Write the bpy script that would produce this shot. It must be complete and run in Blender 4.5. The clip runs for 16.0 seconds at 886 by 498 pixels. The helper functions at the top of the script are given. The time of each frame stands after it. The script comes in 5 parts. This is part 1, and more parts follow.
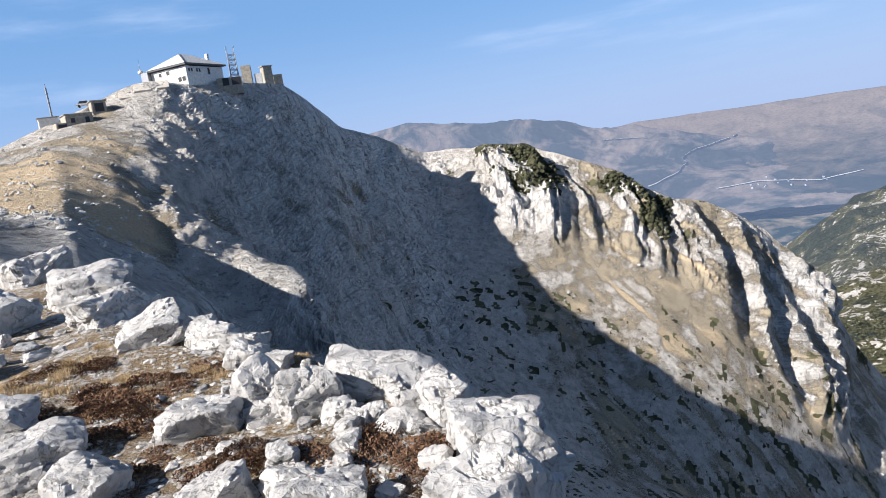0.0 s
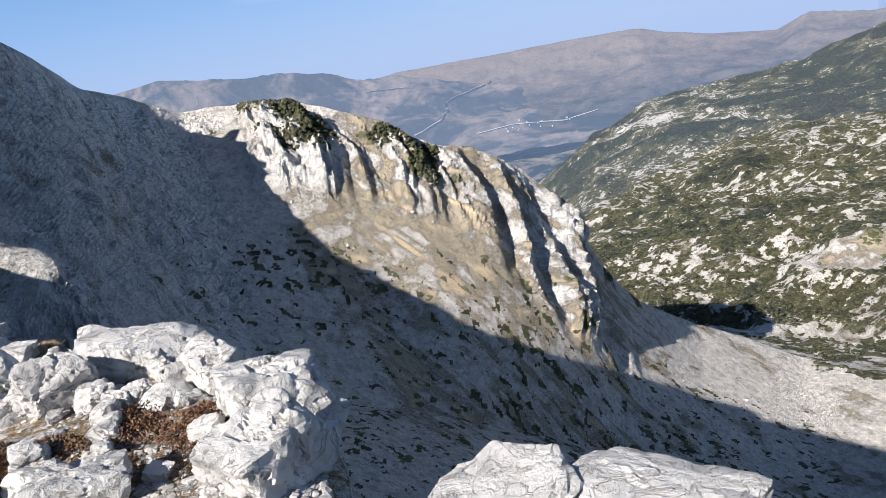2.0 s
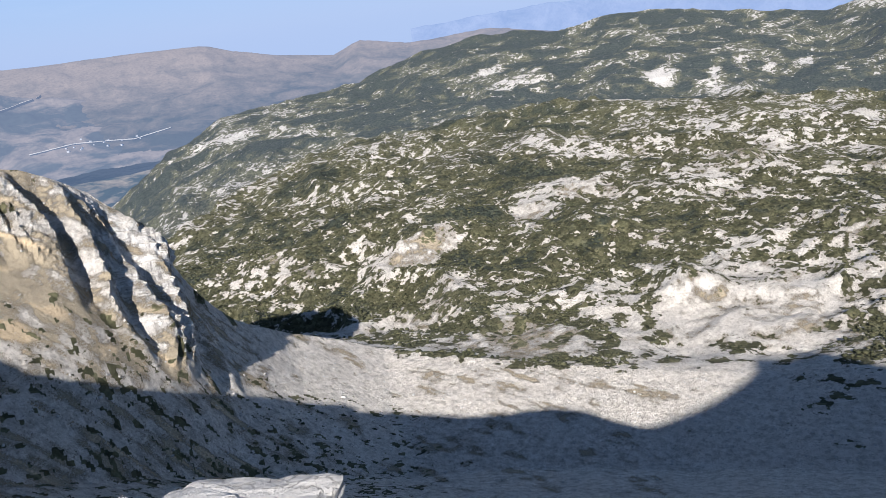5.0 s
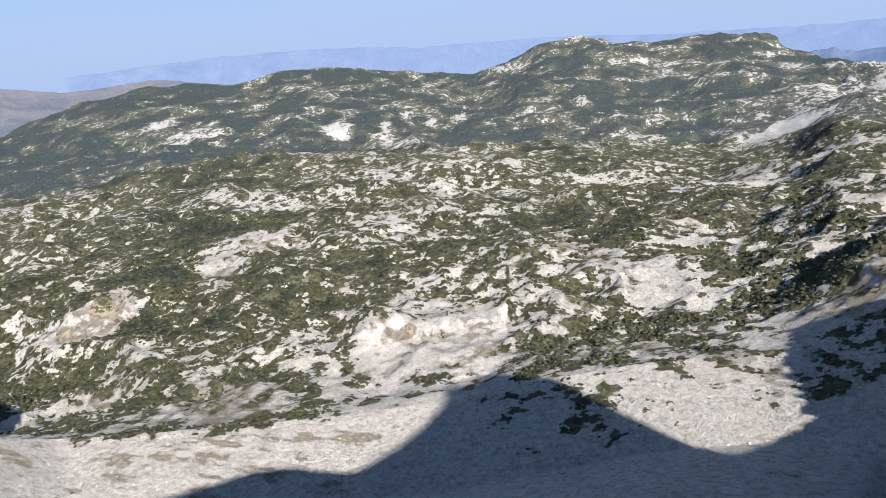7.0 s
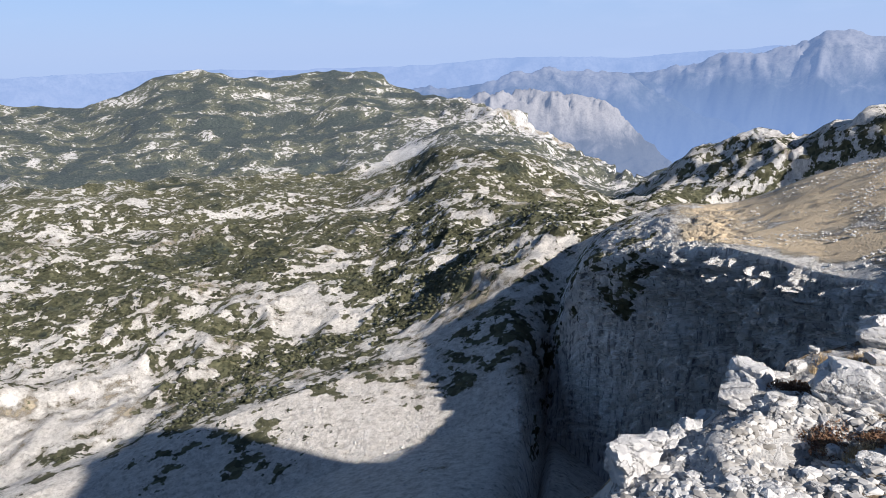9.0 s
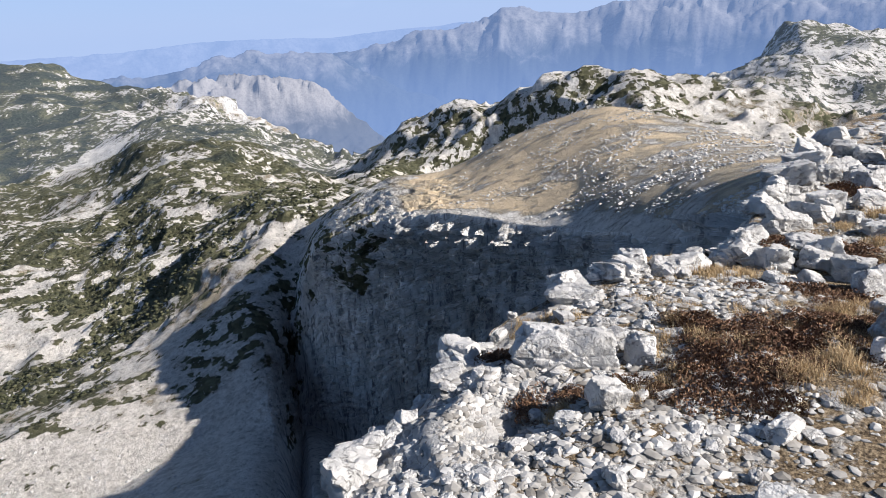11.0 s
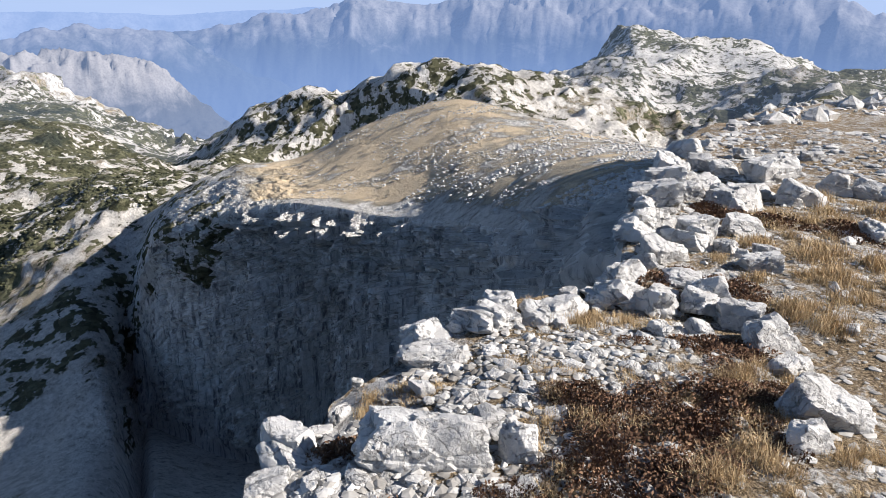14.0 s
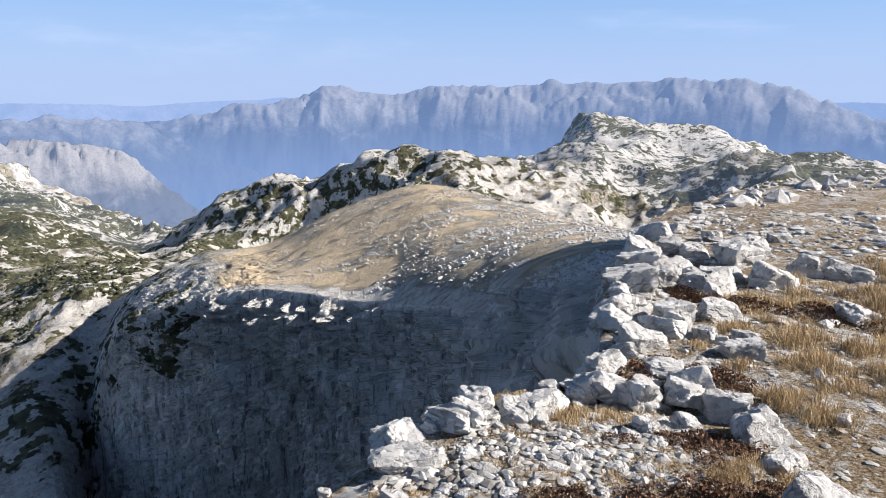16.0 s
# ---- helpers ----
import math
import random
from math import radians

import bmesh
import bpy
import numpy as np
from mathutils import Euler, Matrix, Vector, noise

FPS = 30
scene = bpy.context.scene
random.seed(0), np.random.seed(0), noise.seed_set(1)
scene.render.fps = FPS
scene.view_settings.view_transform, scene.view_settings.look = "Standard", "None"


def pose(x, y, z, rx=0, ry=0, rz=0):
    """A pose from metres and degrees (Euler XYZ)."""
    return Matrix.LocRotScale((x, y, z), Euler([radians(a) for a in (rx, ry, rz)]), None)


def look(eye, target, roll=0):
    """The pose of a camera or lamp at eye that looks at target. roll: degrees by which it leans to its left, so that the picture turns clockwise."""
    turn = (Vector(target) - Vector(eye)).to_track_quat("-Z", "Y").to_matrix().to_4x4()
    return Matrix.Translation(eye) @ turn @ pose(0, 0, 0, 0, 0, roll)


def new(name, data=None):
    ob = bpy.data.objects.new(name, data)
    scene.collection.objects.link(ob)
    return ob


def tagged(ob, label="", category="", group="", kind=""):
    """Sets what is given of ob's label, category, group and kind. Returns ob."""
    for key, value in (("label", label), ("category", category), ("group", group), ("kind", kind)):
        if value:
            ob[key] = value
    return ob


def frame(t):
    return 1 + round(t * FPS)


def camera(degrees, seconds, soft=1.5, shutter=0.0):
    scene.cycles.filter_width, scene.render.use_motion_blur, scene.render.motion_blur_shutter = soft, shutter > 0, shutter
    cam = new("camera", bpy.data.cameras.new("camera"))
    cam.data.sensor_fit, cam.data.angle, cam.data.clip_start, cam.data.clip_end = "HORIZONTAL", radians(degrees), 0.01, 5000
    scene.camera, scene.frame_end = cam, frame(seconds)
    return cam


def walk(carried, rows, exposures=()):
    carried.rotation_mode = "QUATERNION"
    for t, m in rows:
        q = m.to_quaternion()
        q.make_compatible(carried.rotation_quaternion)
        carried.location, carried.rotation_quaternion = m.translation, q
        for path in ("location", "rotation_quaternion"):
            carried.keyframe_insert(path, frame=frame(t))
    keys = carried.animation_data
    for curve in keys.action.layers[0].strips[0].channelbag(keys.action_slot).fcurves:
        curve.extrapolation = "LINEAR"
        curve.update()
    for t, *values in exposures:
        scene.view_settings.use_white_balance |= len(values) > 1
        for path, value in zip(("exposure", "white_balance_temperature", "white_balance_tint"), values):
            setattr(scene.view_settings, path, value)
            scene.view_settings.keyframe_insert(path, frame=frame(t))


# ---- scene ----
LENS = 63.5
cam = camera(LENS, 16.0, 0.9)
EYE = 1.65
# seconds, place (m, from the first eye), turn (Euler XYZ degrees)
ROWS = [
    (0, 0, 0, 0, 81.72, 8.98, -1.3),
    (0.5, 0.02, 0, -0.01, 80.26, 9.64, -5.27),
    (1, 0.045, 0, -0.02, 78.57, 10.16, -9.85),
    (1.5, 0.07, 0, -0.03, 76.74, 10.58, -14.78),
    (2, 0.1, 0, -0.045, 74.86, 10.85, -19.96),
    (2.5, 0.125, -0.003, -0.055, 73.14, 11.09, -25.38),
    (3, 0.15, -0.006, -0.065, 71.78, 11, -30.91),
    (5.5, 0.24, -0.04, -0.07, 71.59, 6, -58.31),
    (6, 0.25, -0.055, -0.07, 72.1, 5.33, -64.18),
    (6.5, 0.26, -0.07, -0.07, 72.48, 4.69, -70.51),
    (7, 0.265, -0.085, -0.07, 72.84, 3.92, -77.36),
    (7.5, 0.27, -0.1, -0.07, 73.2, 3.26, -84.62),
    (8, 0.27, -0.12, -0.07, 73.57, 2.55, -92.06),
    (8.5, 0.265, -0.14, -0.07, 73.87, 2.08, -99.35),
    (9, 0.255, -0.165, -0.07, 74.03, 1.73, -106.06),
    (9.5, 0.24, -0.19, -0.07, 74.09, 1.62, -112.08),
    (10, 0.23, -0.21, -0.07, 74.08, 1.8, -117.46),
    (12.5, 0.899, -0.953, -0.07, 68.37, 2.38, -139.69),
    (13, 0.946, -1.005, -0.07, 68.6, 1.46, -139.99),
    (13.5, 1, -1.065, -0.07, 69.47, 0.55, -140.01),
    (14, 1.06, -1.131, -0.07, 70.61, -0.48, -140.01),
    (14.5, 1.113, -1.191, -0.07, 71.91, -0.75, -140.01),
    (15, 1.14, -1.221, -0.07, 73.78, -0.7, -140.37),
    (15.5, 1.153, -1.236, -0.07, 75.47, -0.42, -141.11),
    (16, 1.167, -1.25, -0.07, 77.29, -0.19, -142.55),
]
walk(cam, [(t, pose(x, y, z + EYE, rx, ry, rz)) for t, x, y, z, rx, ry, rz in ROWS],
     [(0.0, 0.90, 6300.0, 12.5), (10.0, 0.90, 6300.0, 12.5), (12.5, 0.96, 6300.0, 12.0), (16.0, 1.0, 6400.0, 12.0)])

# ---- light ----
SUN_AZ, SUN_EL = 239.0, 32.0       # bearing clockwise from +y, height


def bearing(a, r, z=0.0):
    return Vector((r * math.sin(radians(a)), r * math.cos(radians(a)), z))


world = bpy.data.worlds.new("world")
scene.world = world
world.use_nodes = True
wn, wl = world.node_tree.nodes, world.node_tree.links
sky = wn.new("ShaderNodeTexSky")
sky.sky_type, sky.sun_disc = "NISHITA", False
sky.sun_elevation, sky.sun_rotation = radians(SUN_EL), radians(SUN_AZ)
sky.altitude, sky.air_density, sky.dust_density, sky.ozone_density = 2000, 1.0, 0.25, 2.5
wn["Background"].inputs[1].default_value = 0.05
# hazy air towards the horizon, thin cirrus high up
wc = wn.new("ShaderNodeTexCoord").outputs["Generated"]
sep = wn.new("ShaderNodeSeparateXYZ")
wl.new(wc, sep.inputs[0])
low = wn.new("ShaderNodeMapRange")
low.interpolation_type = "SMOOTHSTEP"
low.inputs[1].default_value, low.inputs[2].default_value, low.inputs[3].default_value, low.inputs[4].default_value = -0.03, 0.20, 0.9, 0.0
wl.new(sep.outputs[2], low.inputs[0])
clear = wn.new("ShaderNodeMix")
clear.data_type = "RGBA"
high = wn.new("ShaderNodeMapRange")
high.interpolation_type = "SMOOTHSTEP"
high.inputs[1].default_value, high.inputs[2].default_value, high.inputs[3].default_value, high.inputs[4].default_value = 0.24, 0.5, 0.6, 0.0
wl.new(sep.outputs[2], high.inputs[0])
wl.new(high.outputs[0], clear.inputs["Factor"])
wl.new(sky.outputs[0], clear.inputs["A"])
clear.inputs["B"].default_value = (2.8, 5.8, 10.6, 1)
hazy = wn.new("ShaderNodeMix")
hazy.data_type = "RGBA"
wl.new(low.outputs[0], hazy.inputs["Factor"])
hazy.inputs["B"].default_value = (4.8, 6.2, 9.2, 1)
stretch = wn.new("ShaderNodeMapping")
stretch.inputs["Scale"].default_value = (1.2, 2.6, 9.0)
stretch.inputs["Rotation"].default_value = (0.1, 0.12, 0.5)
wl.new(wc, stretch.inputs[0])
wisps = wn.new("ShaderNodeTexNoise")
wisps.inputs["Scale"].default_value, wisps.inputs["Detail"].default_value, wisps.inputs["Roughness"].default_value = 1.6, 7, 0.55
wl.new(stretch.outputs[0], wisps.inputs["Vector"])
veil = wn.new("ShaderNodeMapRange")
veil.interpolation_type = "SMOOTHSTEP"
veil.inputs[1].default_value, veil.inputs[2].default_value, veil.inputs[4].default_value = 0.54, 0.8, 0.4
wl.new(wisps.outputs[0], veil.inputs[0])
cirrus = wn.new("ShaderNodeMix")
cirrus.data_type = "RGBA"
wl.new(veil.outputs[0], cirrus.inputs["Factor"])
wl.new(clear.outputs["Result"], cirrus.inputs["A"])
cirrus.inputs["B"].default_value = (10.5, 11.6, 13.5, 1)
wl.new(cirrus.outputs["Result"], hazy.inputs["A"])
wl.new(hazy.outputs["Result"], wn["Background"].inputs[0])
sun = new("sun", bpy.data.lights.new("sun", "SUN"))
sun.data.energy, sun.data.angle, sun.data.color = 5.0, radians(0.53), (1.0, 0.94, 0.86)
sun.matrix_world = look((0, 0, 200), Vector((0, 0, 200)) - bearing(SUN_AZ, math.cos(radians(SUN_EL)), math.sin(radians(SUN_EL))))

# ---- materials ----
def material(name):
    m = bpy.data.materials.new(name)
    m.use_nodes = True
    return m, m.node_tree.nodes, m.node_tree.links, m.node_tree.nodes["Principled BSDF"]


def noise_node(n, l, scale, detail=6.0, rough=0.6, coord=None, distort=0.0):
    t = n.new("ShaderNodeTexNoise")
    t.inputs["Scale"].default_value, t.inputs["Detail"].default_value = scale, detail
    t.inputs["Roughness"].default_value, t.inputs["Distortion"].default_value = rough, distort
    if coord is not None:
        l.new(coord, t.inputs["Vector"])
    return t.outputs["Fac"]


def ramp(n, l, fac, *stops):
    r = n.new("ShaderNodeValToRGB")
    e = r.color_ramp.elements
    while len(e) < len(stops):
        e.new(0.5)
    for el, (pos, col) in zip(e, stops):
        el.position, el.color = pos, (*col, 1) if len(col) == 3 else col
    l.new(fac, r.inputs[0])
    return r.outputs[0]


def mix(n, l, fac, a, b, blend="MIX"):
    m = n.new("ShaderNodeMix")
    m.data_type, m.blend_type = "RGBA", blend
    for sock, v in ((m.inputs["Factor"], fac), (m.inputs["A"], a), (m.inputs["B"], b)):
        if isinstance(v, (int, float)):
            sock.default_value = v
        elif isinstance(v, tuple):
            sock.default_value = (*v, 1)
        else:
            l.new(v, sock)
    return m.outputs["Result"]


def calc(n, l, op, a, b=0.0, c=0.0, clamp=False):
    m = n.new("ShaderNodeMath")
    m.operation, m.use_clamp = op, clamp
    for sock, v in zip(m.inputs, (a, b, c)):
        if isinstance(v, (int, float)):
            sock.default_value = v
        else:
            l.new(v, sock)
    return m.outputs[0]


def smooth(n, l, v, lo, hi):
    m = n.new("ShaderNodeMapRange")
    m.interpolation_type = "SMOOTHSTEP"
    l.new(v, m.inputs[0])
    m.inputs[1].default_value, m.inputs[2].default_value = lo, hi
    return m.outputs[0]


def relief(n, l, b, height, strength, dist):
    k = n.new("ShaderNodeBump")
    k.inputs["Strength"].default_value, k.inputs["Distance"].default_value = strength, dist
    l.new(height, k.inputs["Height"])
    l.new(k.outputs[0], b.inputs["Normal"])


def cells(n, l, scale, coord, feature="F1"):
    v = n.new("ShaderNodeTexVoronoi")
    v.feature = feature
    v.inputs["Scale"].default_value = scale
    l.new(coord, v.inputs["Vector"])
    return v


def bent(n, l, coord, scale, amount):
    """The same place, shifted by a noise."""
    t = n.new("ShaderNodeTexNoise")
    t.inputs["Scale"].default_value, t.inputs["Detail"].default_value = scale, 4
    l.new(coord, t.inputs["Vector"])
    k = n.new("ShaderNodeVectorMath")
    k.operation = "MULTIPLY_ADD"
    l.new(t.outputs["Color"], k.inputs[0])
    k.inputs[1].default_value = (amount, amount, amount)
    l.new(coord, k.inputs[2])
    return k.outputs[0]


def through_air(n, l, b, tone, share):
    """Mixes haze into far land's surface, as emission in the air's tone."""
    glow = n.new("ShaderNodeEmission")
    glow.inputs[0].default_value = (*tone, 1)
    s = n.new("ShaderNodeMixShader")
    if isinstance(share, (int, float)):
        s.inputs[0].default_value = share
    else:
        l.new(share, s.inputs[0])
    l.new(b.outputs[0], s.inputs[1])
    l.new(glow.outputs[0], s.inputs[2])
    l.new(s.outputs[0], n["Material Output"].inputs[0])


def land(name="limestone land", air=0.0):
    """Rock, scree, dry grass and dwarf pine; far land gets a little haze as emission."""
    m, n, l, b = material(name)
    co = n.new("ShaderNodeTexCoord").outputs["Object"]
    big = noise_node(n, l, 0.03, 15, 0.68, co)
    mid = noise_node(n, l, 0.35, 12, 0.65, co)
    fin = noise_node(n, l, 4.0, 8, 0.65, co)
    att = {}
    for k in ("pine", "gold", "loose"):
        a = n.new("ShaderNodeAttribute")
        a.attribute_name = k
        att[k] = a.outputs["Fac"]
    # blocks of bare rock at two sizes, and dark holes put into the colour
    block = n.new("ShaderNodeSeparateColor")
    l.new(cells(n, l, 0.62, bent(n, l, co, 0.9, 2.4)).outputs["Color"], block.inputs[0])
    rubble = cells(n, l, 1.15, bent(n, l, co, 1.6, 0.9)).outputs["Distance"]
    # rock and scree are both coloured dark where this noise dips
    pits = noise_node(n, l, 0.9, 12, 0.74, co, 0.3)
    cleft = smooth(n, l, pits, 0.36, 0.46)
    rock = ramp(n, l, big, (0.3, (0.52, 0.50, 0.47)), (0.48, (0.70, 0.67, 0.625)), (0.65, (0.82, 0.79, 0.745)))
    rock = mix(n, l, 0.6, rock, ramp(n, l, fin, (0.30, (0.42, 0.41, 0.39)), (0.45, (0.92, 0.92, 0.90)), (0.6, (1, 1, 1))), "MULTIPLY")
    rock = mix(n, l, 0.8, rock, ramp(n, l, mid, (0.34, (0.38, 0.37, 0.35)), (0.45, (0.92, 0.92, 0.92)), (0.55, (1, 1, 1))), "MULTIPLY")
    rock = mix(n, l, 1.0, rock, ramp(n, l, block.outputs[0], (0.0, (0.74, 0.73, 0.71)), (0.3, (0.96, 0.96, 0.96)), (1.0, (1.06, 1.06, 1.06))), "MULTIPLY")
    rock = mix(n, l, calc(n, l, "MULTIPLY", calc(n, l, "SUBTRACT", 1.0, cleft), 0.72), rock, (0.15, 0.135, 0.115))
    # scree in runs down the slope, with coarser and finer stones
    scree = ramp(n, l, mid, (0.3, (0.50, 0.465, 0.41)), (0.48, (0.72, 0.675, 0.61)), (0.65, (0.85, 0.805, 0.745)))
    scree = mix(n, l, 0.55, scree, ramp(n, l, block.outputs[1], (0.0, (0.55, 0.54, 0.52)), (0.35, (0.97, 0.97, 0.97)), (1.0, (1.05, 1.05, 1.05))), "MULTIPLY")
    scree = mix(n, l, 0.75, scree, ramp(n, l, fin, (0.30, (0.36, 0.34, 0.32)), (0.44, (0.92, 0.91, 0.90)), (0.58, (1, 1, 1))), "MULTIPLY")
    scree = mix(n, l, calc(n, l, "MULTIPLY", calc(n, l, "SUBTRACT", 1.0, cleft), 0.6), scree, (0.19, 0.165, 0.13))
    # weathered grey faces with water streaks where the rock is steep
    geo = n.new("ShaderNodeNewGeometry")
    sep = n.new("ShaderNodeSeparateXYZ")
    l.new(geo.outputs["True Normal"], sep.inputs[0])
    wall = calc(n, l, "SUBTRACT", 1.0, smooth(n, l, sep.outputs[2], 0.45, 0.72))
    mp = n.new("ShaderNodeMapping")
    mp.inputs["Scale"].default_value = (1, 1, 0.09)
    l.new(co, mp.inputs[0])
    streak = noise_node(n, l, 0.42, 11, 0.72, mp.outputs[0], 0.5)
    face = ramp(n, l, streak, (0.40, (0.24, 0.24, 0.245)), (0.46, (0.62, 0.615, 0.605)), (0.50, (0.84, 0.83, 0.81)), (0.58, (0.90, 0.885, 0.86)))
    face = mix(n, l, 0.25, face, ramp(n, l, mid, (0.36, (0.4, 0.4, 0.4)), (0.52, (1, 1, 1))), "MULTIPLY")
    rock = mix(n, l, calc(n, l, "MULTIPLY", wall, 0.92), rock, face)
    col = mix(n, l, att["loose"], rock, scree)
    wob = calc(n, l, "SUBTRACT", mid, 0.5)
    eight = noise_node(n, l, 0.10, 8, 0.60, co)
    wob3 = calc(n, l, "SUBTRACT", eight, 0.5)
    wob2 = calc(n, l, "SUBTRACT", big, 0.5)
    w = calc(n, l, "ADD", calc(n, l, "MULTIPLY", wob, 0.6), calc(n, l, "ADD", calc(n, l, "MULTIPLY", wob3, 2.1), calc(n, l, "MULTIPLY", wob2, 0.6)))
    grass = ramp(n, l, fin, (0.3, (0.17, 0.14, 0.10)), (0.46, (0.325, 0.275, 0.198)), (0.65, (0.48, 0.42, 0.32)))
    meadow = ramp(n, l, fin, (0.3, (0.27, 0.20, 0.125)), (0.46, (0.51, 0.40, 0.262)), (0.65, (0.67, 0.555, 0.40)))
    grass = mix(n, l, smooth(n, l, att["gold"], 0.6, 0.74), grass, meadow)
    speck = calc(n, l, "MULTIPLY", calc(n, l, "SUBTRACT", 0.5, fin), 1.3)
    g = smooth(n, l, calc(n, l, "ADD", calc(n, l, "ADD", att["gold"], w), speck), 0.36, 0.56)
    col = mix(n, l, g, col, grass)
    bush = cells(n, l, 0.34, bent(n, l, co, 0.4, 1.5))
    dome = calc(n, l, "SUBTRACT", 0.75, bush.outputs["Distance"])
    hue = n.new("ShaderNodeSeparateColor")
    l.new(bush.outputs["Color"], hue.inputs[0])
    tone = calc(n, l, "ADD", calc(n, l, "MULTIPLY", hue.outputs[0], 0.5), calc(n, l, "MULTIPLY", fin, 0.6))
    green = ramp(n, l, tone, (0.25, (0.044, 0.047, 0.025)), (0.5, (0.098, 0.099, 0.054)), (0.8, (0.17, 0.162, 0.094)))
    # haze put into the colour: thick, mostly far pine goes darker and bluish
    haze_tint = smooth(n, l, att["pine"], 0.72, 0.95)
    green = mix(n, l, haze_tint, green, ramp(n, l, tone, (0.25, (0.020, 0.027, 0.022)), (0.5, (0.040, 0.050, 0.038)), (0.8, (0.075, 0.083, 0.060))))
    p = smooth(n, l, calc(n, l, "ADD", calc(n, l, "ADD", att["pine"], w), calc(n, l, "MULTIPLY", calc(n, l, "SUBTRACT", dome, 0.35), 0.28)), 0.47, 0.52)
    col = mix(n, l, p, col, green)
    l.new(col, b.inputs["Base Color"])
    b.inputs["Roughness"].default_value = 0.92
    b.inputs["Specular IOR Level"].default_value = 0.2
    h = calc(n, l, "ADD", calc(n, l, "MULTIPLY", mid, 2.2), calc(n, l, "MULTIPLY", fin, 0.35))
    h = calc(n, l, "ADD", h, calc(n, l, "MULTIPLY", calc(n, l, "MULTIPLY", p, dome), 2.6))
    h = calc(n, l, "ADD", h, calc(n, l, "MULTIPLY", eight, 1.6))
    h = calc(n, l, "ADD", h, calc(n, l, "MULTIPLY", pits, 2.6))
    h = calc(n, l, "SUBTRACT", h, calc(n, l, "MULTIPLY", rubble, calc(n, l, "SUBTRACT", 0.9, calc(n, l, "MULTIPLY", att["loose"], 0.6))))
    h = calc(n, l, "MULTIPLY", h, calc(n, l, "SUBTRACT", 1.0, calc(n, l, "MULTIPLY", g, 0.55)))
    relief(n, l, b, h, 0.9, 0.9)
    # weak bluish emission painted over the far ridges as thin haze
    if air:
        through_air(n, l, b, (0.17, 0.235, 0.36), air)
    return m


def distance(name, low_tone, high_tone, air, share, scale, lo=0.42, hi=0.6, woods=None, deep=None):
    """Far land seen through the air: dull ground tones, and haze painted on as emission."""
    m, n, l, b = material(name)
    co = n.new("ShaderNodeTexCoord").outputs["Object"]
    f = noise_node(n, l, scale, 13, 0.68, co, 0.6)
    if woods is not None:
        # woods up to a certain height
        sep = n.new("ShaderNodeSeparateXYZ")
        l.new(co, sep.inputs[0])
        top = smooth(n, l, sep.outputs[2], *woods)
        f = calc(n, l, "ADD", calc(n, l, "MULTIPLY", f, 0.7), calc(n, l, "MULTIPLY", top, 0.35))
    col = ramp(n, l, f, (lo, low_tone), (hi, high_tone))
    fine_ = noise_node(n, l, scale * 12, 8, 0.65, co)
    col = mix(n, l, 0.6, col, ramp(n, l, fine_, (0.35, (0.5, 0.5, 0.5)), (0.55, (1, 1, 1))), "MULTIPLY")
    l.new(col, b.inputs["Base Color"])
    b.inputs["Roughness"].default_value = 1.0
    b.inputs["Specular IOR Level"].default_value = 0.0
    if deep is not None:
        # more of the haze emission down in the valley
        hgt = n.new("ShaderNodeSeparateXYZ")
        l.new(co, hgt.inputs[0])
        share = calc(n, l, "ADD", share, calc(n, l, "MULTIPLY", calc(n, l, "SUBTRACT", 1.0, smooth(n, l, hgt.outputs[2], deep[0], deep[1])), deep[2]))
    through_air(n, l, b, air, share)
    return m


def soil():
    """Dark earth, matted dry grass and fine limestone chips."""
    m, n, l, b = material("stony soil")
    co = n.new("ShaderNodeTexCoord").outputs["Object"]
    big = noise_node(n, l, 1.6, 10, 0.65, co)
    mid = noise_node(n, l, 11.0, 9, 0.68, co)
    fin = noise_node(n, l, 60.0, 6, 0.65, co)
    earth = ramp(n, l, fin, (0.34, (0.055, 0.039, 0.026)), (0.47, (0.18, 0.132, 0.082)), (0.62, (0.38, 0.295, 0.19)))
    chips = ramp(n, l, fin, (0.35, (0.16, 0.15, 0.135)), (0.5, (0.42, 0.40, 0.37)), (0.65, (0.62, 0.60, 0.56)))
    f = smooth(n, l, calc(n, l, "ADD", calc(n, l, "MULTIPLY", big, 0.45), calc(n, l, "MULTIPLY", mid, 0.8)), 0.60, 0.70)
    a = n.new("ShaderNodeAttribute")
    a.attribute_name = "loose"
    stone = ramp(n, l, noise_node(n, l, 3.5, 10, 0.65, co, 0.4), (0.3, (0.24, 0.24, 0.24)), (0.46, (0.45, 0.44, 0.425)), (0.68, (0.62, 0.605, 0.58)))
    seam = smooth(n, l, calc(n, l, "ABSOLUTE", calc(n, l, "SUBTRACT", noise_node(n, l, 3.0, 5, 0.55, co, 0.6), 0.5)), 0.0, 0.018)
    stone = mix(n, l, calc(n, l, "MULTIPLY", calc(n, l, "SUBTRACT", 1.0, seam), 0.7), stone, (0.09, 0.085, 0.08))
    k = smooth(n, l, calc(n, l, "ADD", a.outputs["Fac"], calc(n, l, "MULTIPLY", calc(n, l, "SUBTRACT", mid, 0.5), 1.2)), 0.4, 0.6)
    l.new(mix(n, l, k, mix(n, l, f, earth, chips), stone), b.inputs["Base Color"])
    b.inputs["Roughness"].default_value = 0.95
    b.inputs["Specular IOR Level"].default_value = 0.15
    relief(n, l, b, calc(n, l, "ADD", mid, calc(n, l, "MULTIPLY", fin, 0.5)), 1.0, 0.05)
    return m


